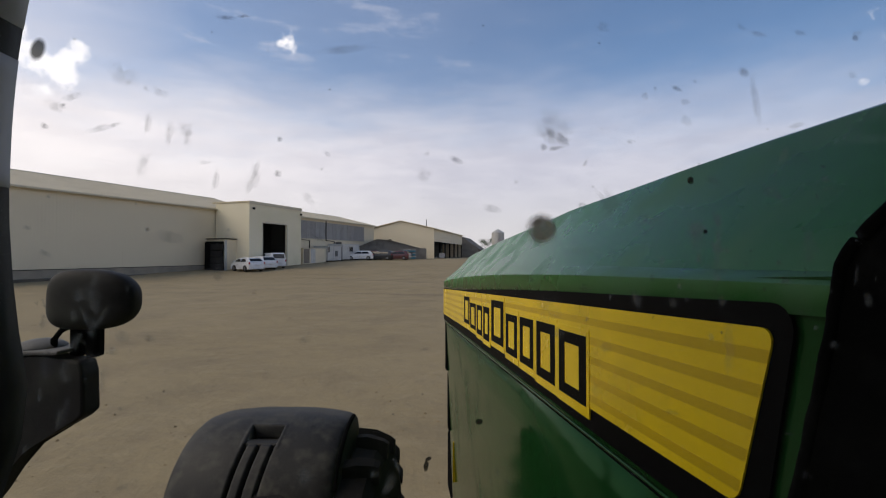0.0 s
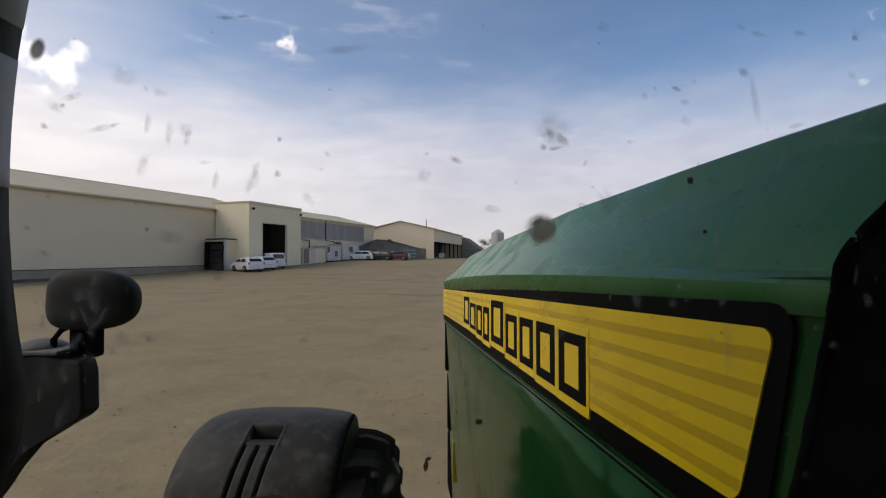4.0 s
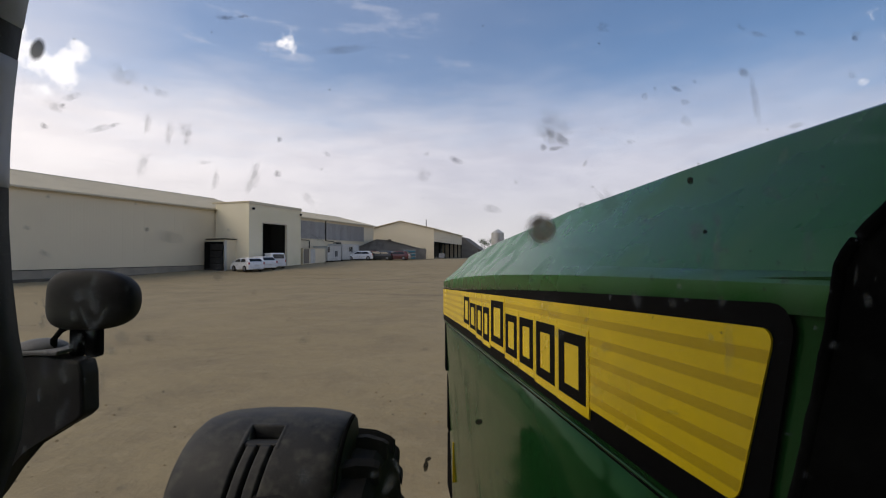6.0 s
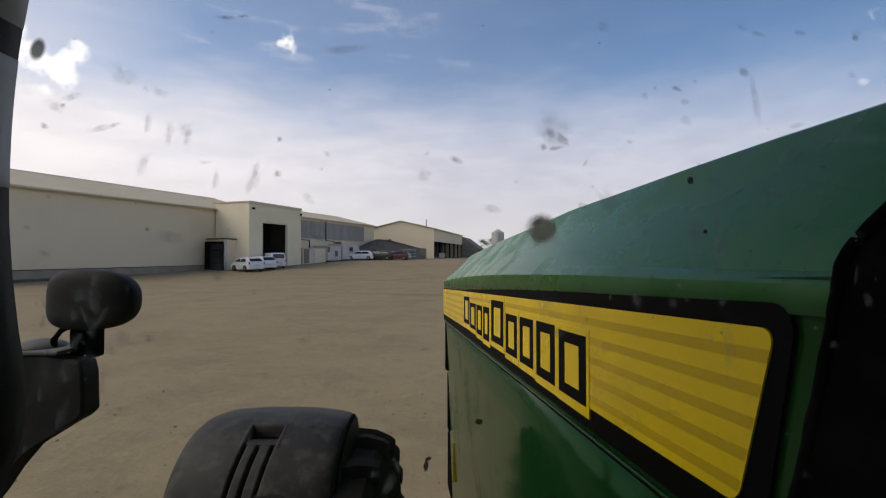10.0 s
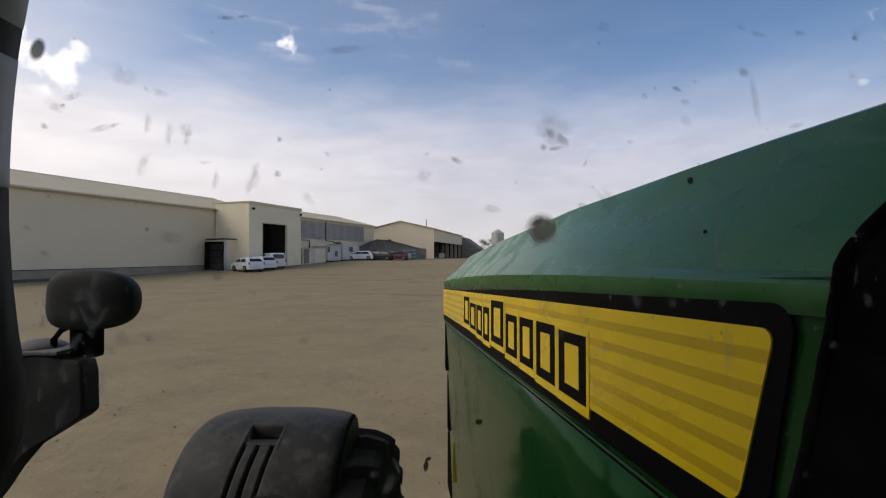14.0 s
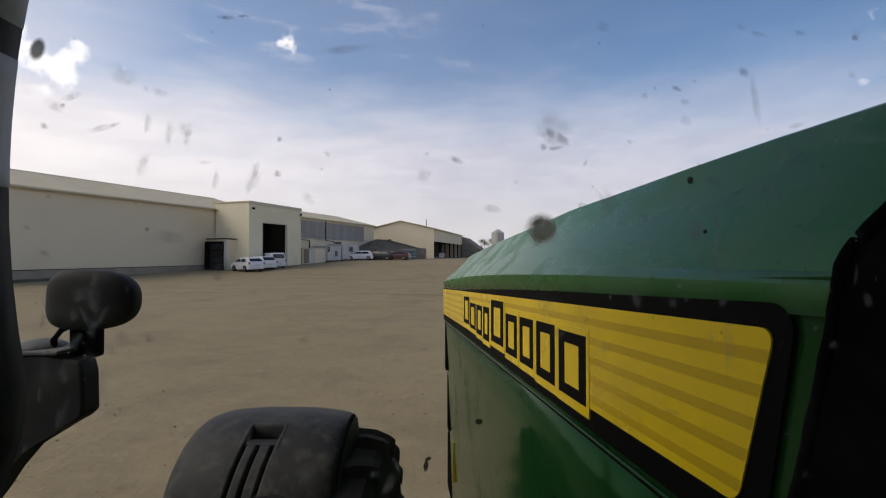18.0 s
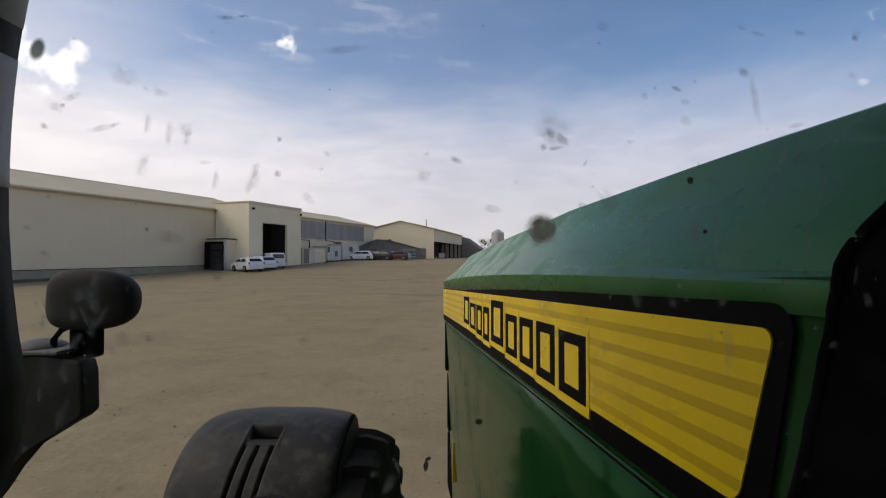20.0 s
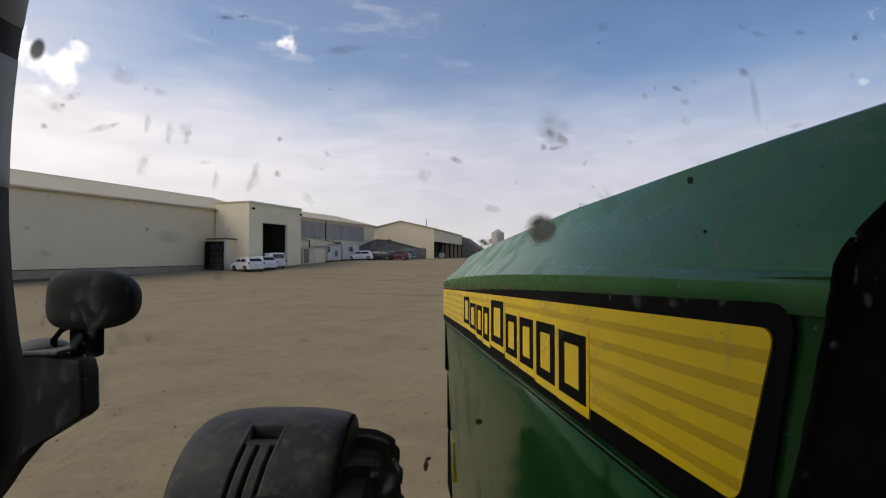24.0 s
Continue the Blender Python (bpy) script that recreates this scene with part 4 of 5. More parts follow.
    rnd = random.Random(8)
    for i in range(70):
        u, v = rnd.uniform(-0.93, 0.93), rnd.uniform(-0.42, 0.53)
        r = rnd.choice((0.002, 0.003, 0.003, 0.005))
        spot("dust_speck", u, v, r * rnd.uniform(0.8, 1.8), r, MUD_GREY if i % 4 == 0 else MUD_THIN, rnd.uniform(-40, 40), i, 0.3)


build_windscreen()

# ---- work lamp and its bracket outside the left pillar
UNTURN = pose(0, 0, 0, 0, 0, -TRACTOR_TURN)
bm = bmesh.new()
bmesh.ops.create_uvsphere(bm, u_segments=40, v_segments=24, radius=1.0)
for v in bm.verts:
    x, y, z = v.co
    power = 0.60 if x < 0 else 0.86
    v.co = Vector((math.copysign(abs(x) ** power, x) * (0.0575 if x < 0 else 0.0705), math.copysign(abs(y) ** 0.62, y) * 0.026,
                   math.copysign(abs(z) ** (0.62 if x < 0 else 0.80), z) * (0.046 if z < 0 else 0.045) - 0.004 * (x < 0 and z < 0) * abs(x)))
bmesh.ops.transform(bm, matrix=pose(-0.536, 0.70, 1.986, 0, 2, 4), verts=bm.verts[:])
lamp = part("work_lamp", bm, LAMP_BLACK, tractor, "dusty black oval work lamp on a bracket", smooth=True, m=UNTURN)
part("lens_rim", tube([(-0.536 + 0.058 * math.cos(a), 0.722, 1.988 + 0.034 * math.sin(a)) for a in [2 * math.pi * k / 24 for k in range(25)]], 0.004, 6), DULL, lamp, smooth=True)
for x0, x1 in ((-0.562, -0.546), (-0.538, -0.519)):
    part("yoke_arm", box(x0, x1, 0.690, 0.708, 1.899, 1.948, 0.004), DULL, lamp)
part("yoke_bridge", box(-0.562, -0.519, 0.692, 0.706, 1.922, 1.945, 0.004), DULL, lamp)
part("pivot_bolt", lathe([(0.001, -0.013), (0.005, -0.013), (0.005, 0.013), (0.001, 0.013)], "y", 12, centre=(-0.541, 0.698, 1.932)), DULL, lamp)
part("lamp_cable", tube([(-0.560, 0.70, 1.948), (-0.576, 0.695, 1.940), (-0.585, 0.692, 1.926), (-0.583, 0.69, 1.904)], 0.0045), DULL, lamp, "corrugated black cable", smooth=True)
bm = prism([(-0.80, 1.896), (-0.640, 1.906), (-0.575, 1.905), (-0.526, 1.898), (-0.521, 1.880), (-0.519, 1.822), (-0.530, 1.812), (-0.606, 1.772), (-0.632, 1.735), (-0.655, 1.700), (-0.70, 1.64), (-0.80, 1.60)], "y", 0.665, 0.70, 0.004)
bracket = part("lamp_bracket", bm, LAMP_BLACK, tractor, "black steel lamp bracket with a dusty flat top", m=UNTURN)
part("top_plate", box(-0.645, -0.555, 0.662, 0.72, 1.908, 1.914, 0.002), PLATE, bracket, "worn grey top plate")
part("dome", lathe([(0.001, 0.013), (0.014, 0.012), (0.026, 0.008), (0.033, 0.003), (0.034, 0.0)], "z", 24, centre=(-0.612, 0.700, 1.913)), PLATE, bracket, "dull grey dome", smooth=True)
part("arm", box(-0.86, -0.78, 0.30, 0.76, 1.62, 1.80, 0.01), DULL, bracket)
part("stay", tube([(-0.82, 0.33, 1.70), (-0.70, 0.32, 1.70), (-0.575, 0.30, 1.70)], 0.02), DULL, bracket)

# ---------------------------------------------------------------- buildings round the yard
# Each building has local axes: x along its yard front, y inwards, z up.
WALL_TURN = 67.0


def gable_shell(root, length, depth, eave, ridge, peak=None, wall=0.2, base=0.0, front=True, roof_mat=None, front_mat=None, gable_mat=None, overhang=0.25, back=True):
    """Walls with thickness, two roof slopes, gutter, ridge cap. The ridge runs along x."""
    peak = depth / 2 if peak is None else peak
    roof_mat, front_mat, gable_mat = roof_mat or ROOF, front_mat or CREAM, gable_mat or CREAM_Y
    if front:
        part("front_wall", box(0, length, 0, wall, base, eave), front_mat, root)
    if back:
        part("back_wall", box(0, length, depth - wall, depth, base, eave), front_mat, root)
    for x in (0.0, length - wall):
        part("gable_wall", prism([(wall + 0.004, base), (depth - wall - 0.004, base), (depth - wall - 0.004, eave), (peak, ridge - 0.05), (wall + 0.004, eave)], "x", x + 0.004, x + wall - 0.004), gable_mat, root)
    for a, b, z0 in ((-overhang, peak, eave), (depth + overhang, peak, eave)):
        run = abs(b - a)
        drop = (ridge - eave) * overhang / (run - overhang)
        part("roof_slope", prism([(a, z0 - drop + 0.02), (b, ridge + 0.02), (b, ridge + 0.14), (a, z0 - drop + 0.14)], "x", -0.25, length + 0.25), roof_mat, root)
    part("ridge_cap", prism([(peak - 0.25, ridge + 0.10), (peak, ridge + 0.20), (peak + 0.25, ridge + 0.10)], "x", -0.25, length + 0.25), TRIM, root)
    part("gutter", box(-0.25, length + 0.25, -overhang - 0.14, -overhang - 0.004, eave - 0.12, eave + 0.03, 0.02), TRIM, root)


def frame_at(x, y, turn=WALL_TURN, z=0.0):
    return pose(x, y, z, 0, 0, turn)


# -- the long store with the blank front
store = thing("long_store", frame_at(-34.5, 35.2), "long cream steel-clad store with a shallow pale roof", "barn")
gable_shell(store, 34.6, 18.0, 7.02, 9.40, base=0.35)
part("plinth", box(-0.05, 25.8, -0.10, -0.004, -0.3, 0.85), CONCRETE, store, "grey concrete plinth")
part("plinth_gable", box(-0.10, -0.004, 0, 18, -0.3, 0.6), CONCRETE, store)
part("downpipe", tube([(0.1, -0.30, 6.97), (0.1, -0.16, 6.7), (0.1, -0.16, 0.2)], 0.06), DULL, store, "dark downpipe at the corner")
part("corner_trim", box(-0.05, -0.006, -0.02, 0.22, 0.6, 6.97), TRIM, store)
for k in range(1, 25):
    part("sheet_joint", box(k * 1.05 - 0.012, k * 1.05 + 0.012, -0.005, -0.001, 0.86, 6.88), CREAM, store)
# kerb in a darker concrete than the plinth
part("kerb_edge", box(-0.05, 26.6, -0.62, -0.12, -0.3, 0.22, 0.03), DARK_CONCRETE, store, "dark kerb along the wall")
part("drip_rail", box(0, 25.8, -0.13, -0.002, 0.852, 0.90), DULL, store)
part("lean_to_wall", box(-0.36, -0.16, 1.2, 8.5, 0, 3.1), CREAM_Y, store)
part("lean_to_roof", prism([(-1.6, 3.1), (-0.12, 3.35), (-0.12, 3.45), (-1.6, 3.2)], "y", 1.0, 8.7), ROOF, store)

# -- a second gabled store behind it
behind = thing("gabled_store", frame_at(-63.0, 40.0), "cream steel-clad store behind the long one", "barn")
gable_shell(behind, 38.0, 18.0, 5.6, 8.4)
for k in range(3):
    win = part("window_frame", box(-0.06, -0.004, 3.0 + k * 4.6, 5.4 + k * 4.6, 2.2, 3.4), TRIM, behind)
    part("pane", box(-0.072, -0.062, 3.1 + k * 4.6, 5.3 + k * 4.6, 2.3, 3.3), CAR_GLASS, win)

# -- the tall door bay that stands out from it
bay = thing("door_bay", frame_at(-20.03, 57.3), "tall flat-topped cream door bay with a dark open doorway", "barn")
W, H, D = 8.95, 7.62, 4.55
Q0, Q1, DOOR = 2.10, 6.20, 5.52
part("front_wall", box(0, Q0, 0, 0.2, -0.2, H - 0.01), BAY_CREAM, bay)
part("front_wall", box(Q1, W, 0, 0.2, -0.2, H - 0.01), BAY_CREAM, bay)
part("front_wall", box(Q0 + 0.002, Q1 - 0.002, 0, 0.2, DOOR, H - 0.01), BAY_CREAM, bay)
part("side_wall", box(0.004, 0.2, 0.204, D, -0.2, H - 0.01), BAY_CREAM, bay)
part("side_wall", box(W - 0.2, W - 0.004, 0.204, D, -0.2, H - 0.01), BAY_CREAM, bay)
part("roof", box(-0.06, W + 0.06, -0.06, D + 0.5, H, H + 0.14), ROOF, bay)
part("parapet_trim", box(-0.08, W + 0.08, -0.085, -0.062, H - 0.16, H + 0.16), TRIM, bay)
for x0, x1 in ((Q0 - 0.12, Q0), (Q1, Q1 + 0.12)):
    part("door_jamb", box(x0, x1, -0.03, -0.002, 0.2, DOOR + 0.12), TRIM, bay)
part("door_head", box(Q0 + 0.002, Q1 - 0.002, -0.03, -0.002, DOOR, DOOR + 0.12), TRIM, bay)
part("inner_back_wall", box(0.3, W - 0.3, D - 0.25, D - 0.15, 0.1, 7.0), VOID, bay)
part("inner_floor", box(0.22, W - 0.22, 0.22, D - 0.26, 0.1, 0.45), VOID, bay)
part("inner_side", box(0.22, 0.3, 0.22, D - 0.26, 0.45, 7.0), VOID, bay)
part("inner_side", box(W - 0.3, W - 0.22, 0.22, D - 0.26, 0.45, 7.0), VOID, bay)
part("inner_ceiling", box(0.22, W - 0.22, 0.22, D - 0.26, 7.0, 7.1), VOID, bay)
part("floodlight", box(0.35, 0.62, -0.26, -0.10, H - 0.75, H - 0.52, 0.02), DULL, bay)
part("floodlight", box(W - 0.35, W - 0.10, -0.26, -0.10, H - 0.75, H - 0.52, 0.02), DULL, bay)

# -- loading dock beside the bay
dock = thing("loading_dock", frame_at(-23.9, 57.6), "cream dock house with a black rubber dock shelter", "loading dock")
part("dock_house", box(-0.34, 3.0, -2.0, 0.5, -0.3, 3.62, 0.03), CREAM, dock)
part("dock_roof", box(-0.50, 3.05, -2.1, 0.5, 3.63, 3.72), DULL, dock)
part("shelter_frame", box(-0.6, -0.35, -1.85, 0.5, -0.2, 3.40, 0.05), DULL, dock, "black dock shelter")
for z in (0.4, 1.1, 1.8, 2.5):
    part("rubber_flap", box(-0.74, -0.585, -2.0 - 0.12 * math.sin(z * 3), -0.4, z, z + 0.62, 0.05), RUBBER, dock)
part("bumper", box(-0.85, -0.61, -1.75, 0.2, 0.1, 0.6, 0.04), RUBBER, dock)
part("corner_post", box(-0.60, -0.345, -2.24, -2.13, -0.1, 3.50, 0.01), PALE_STEEL, dock, "pale worn corner post")

# -- second store with grey sheets high in its front
second = thing("second_store", frame_at(-18.9, 66.6), "cream store with a band of grey translucent sheets under the eaves", "barn")
gable_shell(second, 24.4, 14.0, 7.05, 8.7, base=0.2)
for k in range(19):
    x = 0.25 + 1.08 * k
    sheet = part("grey_sheet", box(x, x + 1.05, -0.07, -0.004, 4.25, 6.65), SHEET, second)
for x in (3.0, 9.2):
    part("downpipe", tube([(x, -0.16, 6.9), (x, -0.16, 4.05), (x + 2.2, -0.16, 3.95), (x + 2.2, -0.16, 0.6)], 0.07), DULL, second)
part("sill_rail", box(0.1, 20.9, -0.10, -0.003, 4.14, 4.245), TRIM, second)
# No hole here: a flat panel whose colour gives the opening's shade.
part("side_door", box(12.0, 13.6, -0.06, -0.004, 1.0, 3.9), VOID, second, "flat near-black panel painted as a shaded wall opening")
part("plinth", box(0, 24.4, -0.09, -0.003, 0.2, 1.25), CONCRETE, second)

# -- site cabins in front of it


def cabin(x, y, length, depth, height, window, label, turn=WALL_TURN):
    root = thing("site_cabin", pose(x, y, rise(x, y), 0, 0, turn), label, "cabin", "white cabins by the store")
    part("shell", box(0, length, 0, depth, 0.18, height, 0.02), WHITE, root)
    part("roof_rim", box(-0.04, length + 0.04, -0.04, depth + 0.04, height + 0.002, height + 0.08), WHITE, root)
    for k in range(3):
        part("skid", box(0.1 + k * (length - 0.4) / 2, 0.3 + k * (length - 0.4) / 2, 0.05, depth - 0.05, -0.1, 0.178), DULL, root)
    for k in (0, length - 0.07):
        part("corner_post", box(k, k + 0.07, -0.03, -0.003, 0.18, height), STEEL, root)
    if window:
        for w0, w1 in window:
            win = part("window_frame", box(w0, w1, -0.05, -0.004, 1.30, 2.15), WHITE, root)
            part("pane", box(w0 + 0.06, w1 - 0.06, -0.056, -0.051, 1.36, 2.09), CAR_GLASS, win)
            part("glazing_bar", box((w0 + w1) / 2 - 0.02, (w0 + w1) / 2 + 0.02, -0.063, -0.057, 1.36, 2.09), WHITE, win)
    return root


cabin(-12.78, 74.66, 5.0, 2.4, 2.40, ((1.9, 3.0),), "white site cabin with one small dark window")
c2 = cabin(-14.28, 71.12, 3.62, 2.2, 2.15, ((0.12, 0.62),), "low white cabin with a grey meter box")
part("meter_box", box(2.0, 2.5, -0.14, -0.004, 0.75, 1.55, 0.02), PLATE, c2)
part("door_seam", box(1.5, 1.53, -0.012, -0.003, 0.25, 2.1), STEEL, c2)
c3 = thing("cabinet", pose(-16.38, 66.2, rise(-16.4, 66.2), 0, 0, WALL_TURN), "low cream cupboard with a brown grey and a white door", "cabinet")
part("body", box(0, 5.0, 0, 1.3, -0.1, 2.0, 0.02), CREAM, c3)
part("door", box(0.08, 1.25, -0.03, -0.003, 0.1, 1.93), BLOCKS, c3, "brown grey door")
part("door", box(1.55, 2.55, -0.03, -0.003, 0.1, 1.93), WHITE, c3, "white door")
part("lid", box(-0.05, 5.05, -0.06, 1.35, 2.004, 2.06), TRIM, c3)

# -- low brown shed with an uneven gable towards the yard
shed = thing("low_shed", pose(-11.75, 84.4, 1.15, 0, 0, 3.0), "low grey fibre-cement shed with a lopsided gable", "shed")
PROFILE = [(0, 0), (11.6, 0), (11.6, 1.55), (5.6, 3.12), (3.25, 3.35), (0, 1.95)]
part("gable_wall", prism(PROFILE, "y", 0, 0.2), FIBRE, shed)
part("lower_wall", box(4.0, 11.55, -0.08, -0.004, -0.1, 1.2), BLOCKS, shed, "stained block wall")
part("annex", box(7.2, 11.4, -1.6, -0.09, -0.1, 1.9), FIBRE, shed)
for (x0, z0), (x1, z1) in ((PROFILE[2], PROFILE[3]), (PROFILE[3], PROFILE[4]), (PROFILE[4], PROFILE[5])):
    part("roof_slope", prism([(x0, z0 + 0.01), (x1, z1 + 0.01), (x1, z1 + 0.12), (x0, z0 + 0.12)], "y", -0.25, 6.0), FIBRE, shed)
part("roof_vent", box(5.2, 5.7, 0.5, 1.0, 3.1, 3.45), DULL, shed)

# -- the far store, gable towards the yard, open bays along its side
far = thing("far_store", pose(1.5, 92.0, 0, 0, 0, 74.5), "cream gabled store with wide dark open bays along one side", "barn")
L, DEP = 33.0, 12.8
part("front_cladding", box(0, L, 0, 0.2, 4.45, 6.8), CREAM, far)
part("back_wall", box(0, L, DEP - 0.2, DEP, 0.9, 6.8), CREAM, far)
for x in (0.0, L - 0.2):
    part("gable_wall", prism([(0.004, 0.9), (DEP - 0.21, 0.9), (DEP - 0.21, 6.8), (DEP / 2, 8.25), (0.004, 6.8)], "x", x - 0.004 if x == 0 else x + 0.004, x + 0.196), CREAM_Y, far)
for a, b in ((-0.25, DEP / 2), (DEP + 0.25, DEP / 2)):
    part("roof_slope", prism([(a, 6.78), (b, 8.30), (b, 8.42), (a, 6.90)], "x", -0.3, L + 0.3), ROOF, far)
part("gutter", box(-0.25, L + 0.25, -0.38, -0.255, 6.68, 6.83, 0.02), TRIM, far)
# Posts coloured black to carry the shade of the open bays.
for k in range(7):
    part("bay_post", box(0.25 + k * (L - 0.7) / 6, 0.5 + k * (L - 0.7) / 6, 0.0, 0.25, 0.9, 4.445), DULL, far)
part("inner_wall", box(0.25, L - 0.25, 5.0, 5.1, 1.0, 6.6), VOID, far)
part("inner_floor", box(0.25, L - 0.25, 0.3, 5.0, 1.0, 1.3), CONCRETE, far)
part("inner_ceiling", box(0.25, L - 0.25, 0.21, 5.0, 4.6, 4.7), VOID, far)
part("yard_gate", box(4.0, 9.6, -0.15, -0.08, 1.35, 2.3), STEEL, far)
part("chimney_pipe", tube([(0.6, 1.6, 7.0), (0.6, 1.6, 8.6)], 0.09), STEEL, far)

lean = thing("far_lean_to", pose(10.6, 125.3, 0, 0, 0, 74.5), "grey lean-to shed at the end of a far store", "shed")
part("end_wall", prism([(-4.2, 0.9), (9, 0.9), (9, 6.4), (0, 6.4), (-4.2, 3.3)], "x", 0.1, 13.9), FIBRE, lean)
part("roof", prism([(-4.5, 3.2), (0, 6.45), (9, 6.45), (9, 6.6), (0, 6.6), (-4.5, 3.35)], "x", 0, 14), FIBRE, lean)

# -- orange and cream barn behind the bonnet
orange = thing("orange_barn", pose(34.7, 71.5, 1.15, 0, 0, 170.1), "cream and rusty orange gabled barn with dark posts", "barn")
OW = 24.0
EAVE, TOP = 2.1, 5.4
OUT = [(0, 0), (OW, 0), (OW, EAVE), (OW / 2, TOP), (0, EAVE)]
part("gable_wall", prism(OUT, "y", 0.0, 0.2), CREAM, orange)
for k in range(8):
    part("orange_panel", box(k * 3.0 + 0.03, k * 3.0 + 2.97, 0.204, 0.30, 0, 2.0), ORANGE, orange)
for k in range(1, 8):
    h = EAVE + (TOP - EAVE) * (1 - abs(k * 3.0 - OW / 2) / (OW / 2))
    part("post", box(k * 3.0 - 0.25, k * 3.0 + 0.25, 0.304, 0.45, 0, h - 0.1), DULL, orange)
for a, b in (((-0.4, EAVE - 0.08), (OW / 2, TOP + 0.05)), ((OW + 0.4, EAVE - 0.08), (OW / 2, TOP + 0.05))):
    part("roof_slope", prism([a, b, (b[0], b[1] + 0.12), (a[0], a[1] + 0.12)], "y", -18, 0.6), ROOF, orange)
part("back_wall", prism(OUT, "y", -17.8, -17.6), CREAM, orange)
part("side_wall", box(0, 0.2, -17.5, -0.004, 0, EAVE - 0.05), CREAM_Y, orange)
part("side_wall", box(OW - 0.2, OW, -17.5, -0.004, 0, EAVE - 0.05), CREAM_Y, orange)

silo = thing("silo", pose(15.2, 101.0, 1.2), "pale grey steel feed silo with a conical top", "silo")
part("tank", lathe([(0.3, 1.0), (1.30, 2.2), (1.32, 2.3), (1.30, 2.4), (1.30, 3.9), (1.33, 4.0), (1.30, 4.1), (1.30, 5.3), (0.25, 6.0), (0.1, 6.05)], "z", 28), PALE_STEEL, silo, smooth=False)
for k in range(4):
    a = math.pi / 4 + k * math.pi / 2
    part("leg", tube([(1.25 * math.cos(a), 1.25 * math.sin(a), 0), (1.25 * math.cos(a), 1.25 * math.sin(a), 2.6)], 0.07), STEEL, silo)
for x in (-0.2, 0.2):
    part("ladder_rail", tube([(x, -1.36, 0.3), (x, -1.36, 5.5)], 0.025, 6), STEEL, silo)
for k in range(16):
    part("ladder_rung", tube([(-0.2, -1.36, 0.5 + 0.31 * k), (0.2, -1.36, 0.5 + 0.31 * k)], 0.015, 5), STEEL, silo)

pole = thing("light_pole", pose(26.5, 17.0, 0), "thin steel pole with a crossbar", "pole")
part("shaft", tube([(0, 0, 0), (0, 0, 7.2)], 0.07, taper=0.6), STEEL, pole)
part("crossbar", tube([(-0.7, 0, 7.0), (0.7, 0, 7.1)], 0.03), STEEL, pole)
for k in (-0.6, 0.6):
    part("lamp_head", box(k - 0.15, k + 0.15, -0.1, 0.1, 7.08, 7.2, 0.02), DULL, pole)

